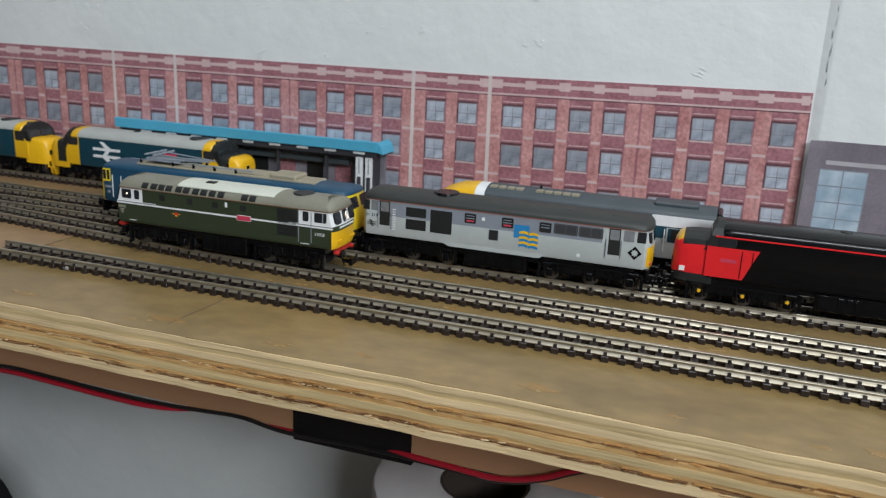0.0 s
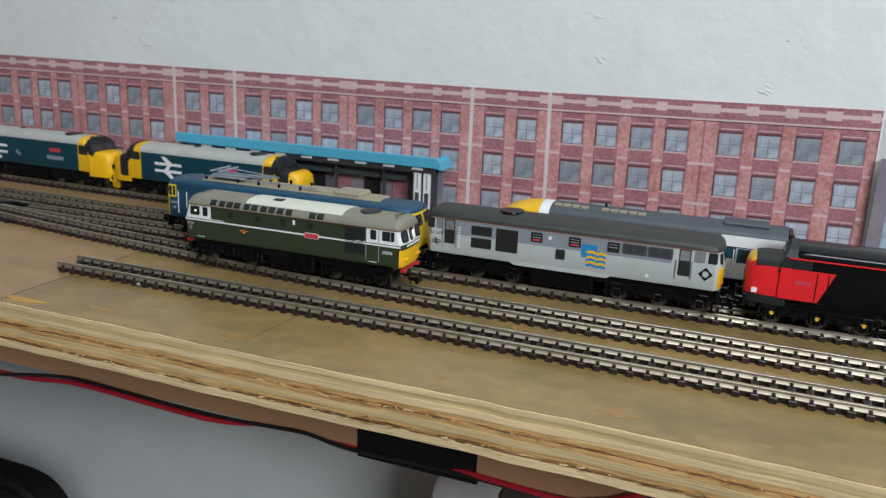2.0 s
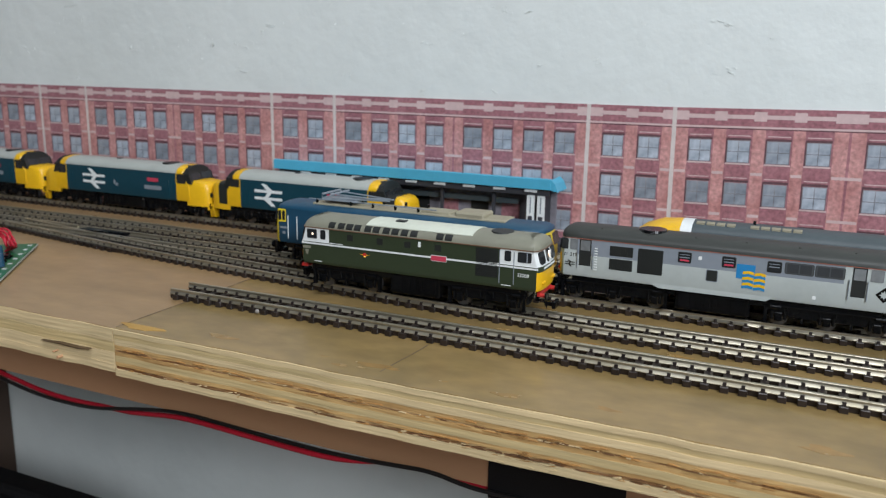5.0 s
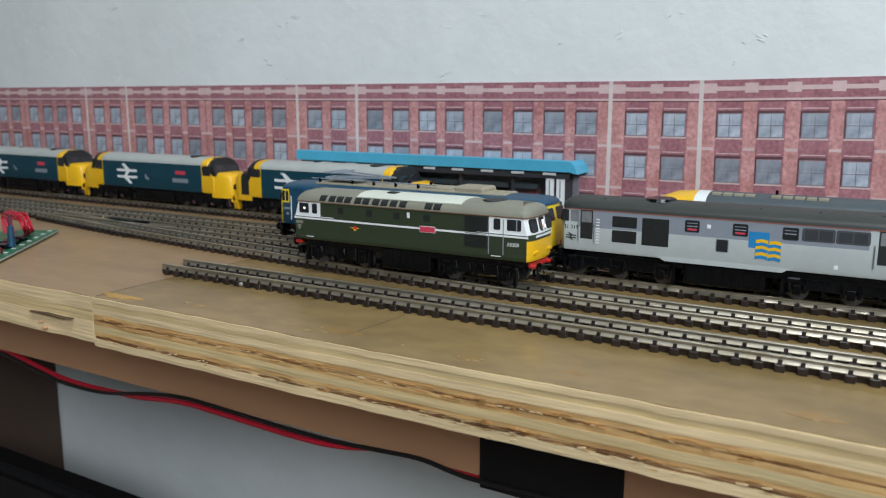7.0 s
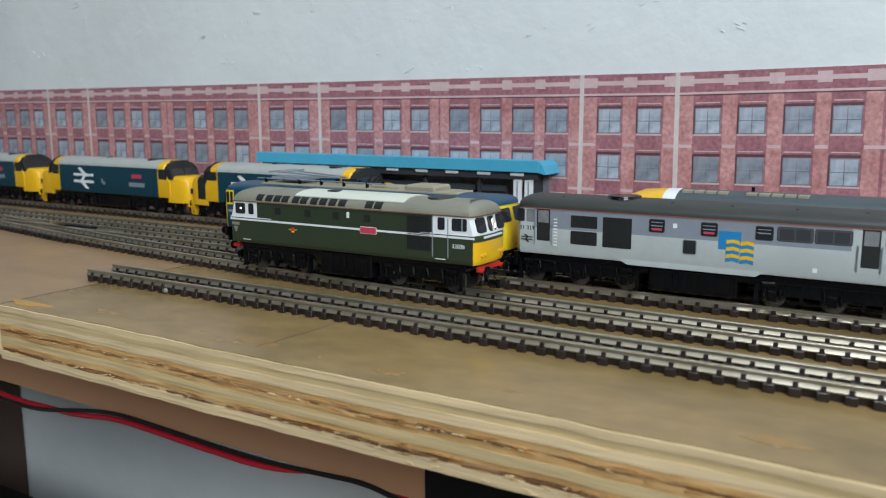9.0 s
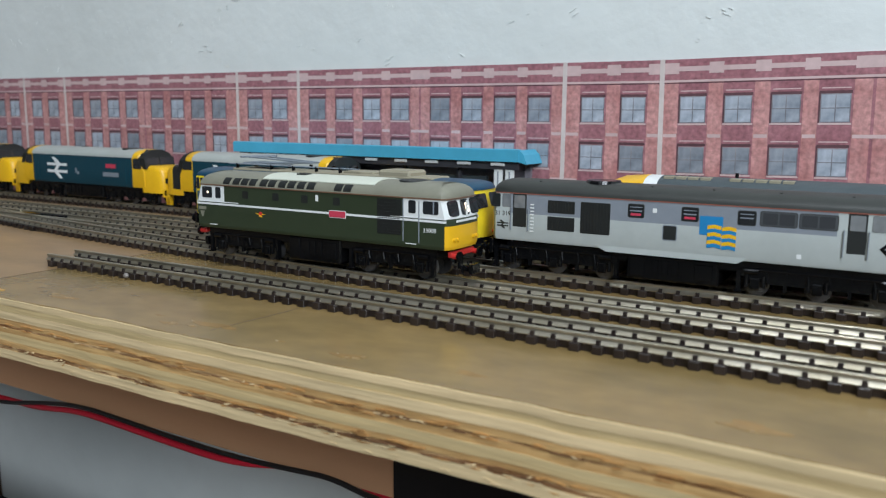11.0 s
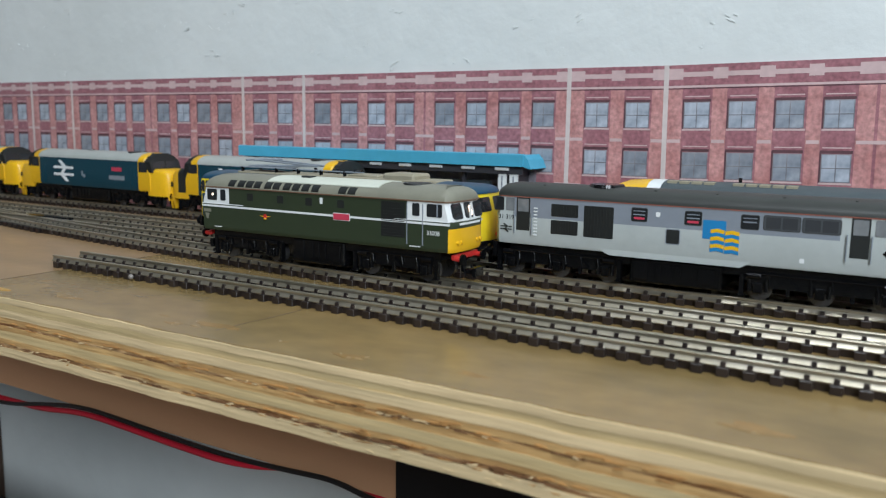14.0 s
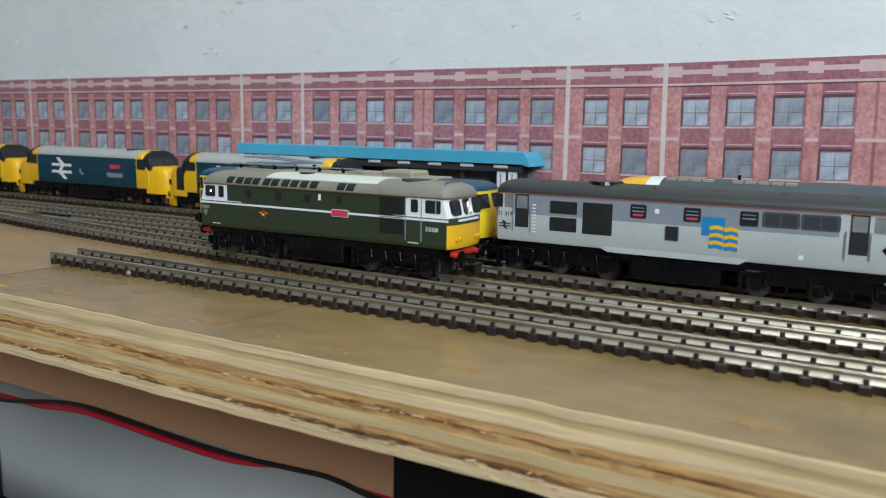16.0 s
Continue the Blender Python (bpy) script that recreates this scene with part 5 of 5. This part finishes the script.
# -- the high speed power car --
def power_car(x, y):
    e = thing("power_car", "blue and grey model power car with yellow wedge nose", "model train", x, y, RAIL_TOP)
    L, W, ZB, ZC, ZT = 59.0, 9.2, 8.0, 24.2, 27.6
    bm = bmesh.new()
    rows = []
    for px, w, zt in ((-59, 6.6, 12.5), (-57.5, 7.6, 15.5), (-52, 8.6, 20.5), (-46, 9.0, 25.0), (-40, 9.2, 27.3), (-32.6, 9.2, 27.9), (-28.6, 9.2, 27.9), (58.5, 9.2, 27.9)):
        zc = min(ZC, zt - 1.6)
        prof = [(-w + 0.4, ZB), (-w, 11), (-w, 16), (-w, zc)] + [(-w * math.cos(math.pi * k / 8) ** 1 if k <= 4 else -w * math.cos(math.pi * k / 8), zc + (zt - zc) * math.sin(math.pi * k / 8)) for k in range(1, 8)] + [(w, zc), (w, 16), (w, 11), (w - 0.4, ZB)]
        rows.append([bm.verts.new((px, yy, zz)) for yy, zz in prof])
    n = len(rows[0])
    for i, (a, b) in enumerate(zip(rows, rows[1:])):
        for j in range(n):
            f = bm.faces.new((a[j], a[(j + 1) % n], b[(j + 1) % n], b[j]))
            zc = f.calc_center_median().z
            f.material_index = 1 if i < 5 else (2 if i == 5 else (0 if j in range(3, 11) else 3 if j in (1, 12) else 4))
    bm.faces.new(rows[0]), bm.faces.new(rows[-1])
    bmesh.ops.recalc_face_normals(bm, faces=bm.faces)
    part("body", bm, [SLATE, YELLOW, WHITE, GREY_LIGHT, BLUE37], e, smooth=True)
    for x0, k in ((-27.5, 4), (-9.0, 5)):
        for j in range(k):
            part("roof_grille", one_box(x0 + 3.5 * j, x0 + 3.5 * j + 2.9, -5.4, -2.0, 26.6, 27.85, 0.1), STONE, e)
    part("roof_pod", one_box(36, 52, -5, 5, 27.0, 28.5, 0.4), SLATE, e)
    bm = bmesh.new()
    cyl(bm, (-8, 0, 27.6), (-8, 0, 29.2), 0.5, 8)
    part("horn", bm, BLACK, e)
    bm = bmesh.new()
    box(bm, -10, 34, -W - 0.12, -W, 23.6, 24.0)
    part("cantrail_line", bm, WHITE, e)
    panel("white_panel", e, WHITE, 36.0, 57.8, 20.6, 24.6, W, 0.2, 0.14)
    panel("white_panel", e, GREY_LIGHT, 34.5, 58.2, 8.6, 14.4, W, 0.2, 0.1)
    panel("guard_door", e, GREY_LIGHT, 41.6, 47.6, 9.0, 20.2, W, 0.3, 0.16)
    panel("door_window", e, BLUE37, 42.2, 47.0, 14.8, 20.0, W, 0.3, 0.2)
    panel("door_window", e, GLASS, 43.4, 46.0, 15.6, 19.6, W, 0.4, 0.26)
    bm = bmesh.new()
    for a in (41.0, 48.2):
        cyl(bm, (a, -W - 0.4, 11), (a, -W - 0.4, 19.6), 0.25, 6)
    part("handrail", bm, WHITE, e)
    panel("side_window", e, GRILLE, 51.0, 54.0, 17.6, 19.4, W, 0.3, 0.08)
    bm = bmesh.new()
    box(bm, 58.5, 60.6, -6.6, 6.6, 8.0, 26.6, 0.5)
    part("gangway", bm, BLACK, e)
    part("underframe", one_box(-50, 54, -7.4, 7.4, 5.8, 8.3), BLACK, e)
    tank(e, -16, 16, 1.8, 8.0, 8.2)
    for bx in (-36, 38):
        bogie(e, bx, 18, 2, 3.4, 8.0)
    buffers(e, 58.4, 1, BLACK, 6.4, 7.4, (4.8, 8.4))
    return e


power_car(-53.6, Y_D)


# ---- platform shelter against the wall ----
sh = thing("platform_shelter", "low relief platform shelter with turquoise canopy and grey walls", "model building", 0, 0, 0)
part("platform", one_box(-330, -120, 350.5, 364.6, 0, 6.5, 0.3), CANOPY_DARK, sh)
bm = prism(bmesh.new(), [(349.0, 31.0), (349.0, 35.6), (350.2, 36.0), (364.4, 33.0), (364.4, 32.0), (351, 31.0)], -304, -152, "x")
part("canopy", bm, TURQ, sh, "turquoise canopy roof")
bm = prism(bmesh.new(), [(-152, 31.0), (-152, 35.7), (-150.0, 33.8), (-148.6, 30.2), (-150, 30.4)], 349.4, 364.2)
part("canopy_end", bm, TURQ, sh)
part("back_wall", one_box(-300, -153, 362.8, 364.6, 6.5, 31.5), CANOPY_IN, sh, "dark grey printed shelter wall")
part("end_wall", one_box(-158, -155.6, 352, 362.8, 6.5, 31.0), CANOPY_DARK, sh)
part("beam", one_box(-302, -153, 351, 352.4, 27.8, 31.0), CANOPY_DARK, sh)
part("rail_beam", one_box(-302, -170, 357.0, 358.4, 22.0, 24.4), SLATE, sh)
for k in range(9):
    part("lamp", one_box(-288 + 15.4 * k, -282 + 15.4 * k, 350.0, 352.2, 29.2, 30.4, 0.2), WHITE, sh)
for k in range(5):
    part("post", one_box(-290 + 27 * k, -288.6 + 27 * k, 354, 355.4, 6.5, 31), CANOPY_DARK, sh)
for k in range(8):
    part("door_print", one_box(-292 + 16 * k, -283 + 16 * k, 362.2, 362.8, 7, 22), BRICK if k % 2 else GRILLE, sh)
for k in range(2):
    d = part("door", one_box(-163.6 + 5.0 * k, -160.0 + 5.0 * k, 351.2, 352.0, 6.6, 28.6), WHITE, sh, "white door with dark lower panel")
    part("door_panel", one_box(-162.8 + 5.0 * k, -160.8 + 5.0 * k, 350.9, 351.3, 9, 18), CANOPY_DARK, d)
    part("door_slot", one_box(-162.0 + 5.0 * k, -161.6 + 5.0 * k, 350.9, 351.3, 19.5, 27), GREY_MID, d)

# ---- circuit board with wires, lying on the left board ----
pcb = thing("circuit_board", "green circuit board with red wires and blue capacitors", "circuit board", -353.3, 215.9, 0.3, -50.9)
part("board", one_box(-38, 38, -12, 12, 0, 1.5, 0.15), PCB, pcb)
part("edge_strip", one_box(-38, 38, 11.9, 12.2, 0.5, 1.1), ROOF_PALE, pcb)
for k, (cx, cy) in enumerate(((12, -3), (17, 4), (22, -4), (27, 3), (31, -5))):
    bm = bmesh.new()
    cyl(bm, (cx, cy, 1.5), (cx, cy, 5.5), 1.8, 14)
    cyl(bm, (cx, cy, 5.5), (cx, cy, 5.9), 1.8, 14, 1.4)
    part("capacitor", bm, SKY_BLUE if k % 2 else BLUE, pcb)
for k in range(3):
    bm = one_box(-12 + 9 * k, -6 + 9 * k, 1, 7, 1.5, 3.3, 0.2)
    for j in range(4):
        box(bm, -11.6 + 9 * k + 1.5 * j, -11.0 + 9 * k + 1.5 * j, 0.2, 7.8, 1.5, 2.1)
    part("chip", bm, BLACK, pcb)
for k in range(8):
    part("pad", one_box(-34 + 9 * k, -32.4 + 9 * k, 9.0, 10.8, 1.5, 1.9, 0.1), ROOF_PALE, pcb)
bm = bmesh.new()
cyl(bm, (8.5, 8.0, 1.5), (8.5, 8.0, 15), 0.35, 8)
cyl(bm, (8.5, 8.0, 2), (8.5, 8.0, 10.5), 1.5, 12, 1.1)
part("upright_component", bm, BLUE, pcb)
wr = random.Random(9)
for k in range(8):
    dx, dy, h = wr.uniform(-3, 3), wr.uniform(-3, 3), wr.uniform(8.5, 12.5)
    tube("wire", [(-30 + dx, -6 + dy, 1.5), (-31 + dx, -7 + dy, h * 0.6), (-33 + dx, -8 + dy, h), (-26, -2 + dy, h + wr.uniform(-1, 0.6)), (-18 + dx, 5 + dy, h), (-15 + dx * 0.5, 7 + dy, h * 0.6), (-20 + dx, 6 + dy, 3.5), (-24 + dx, 2, 1.5)], 0.45, WIRE_RED, pcb)
for k in range(4):
    tube("wire", [(20 + 3 * k, 8, 1.5), (23 + 3 * k, 10, 4 + k), (30 + 2 * k, 6 - k, 6), (36, 2 - 2 * k, 2)], 0.45, WIRE_RED, pcb)
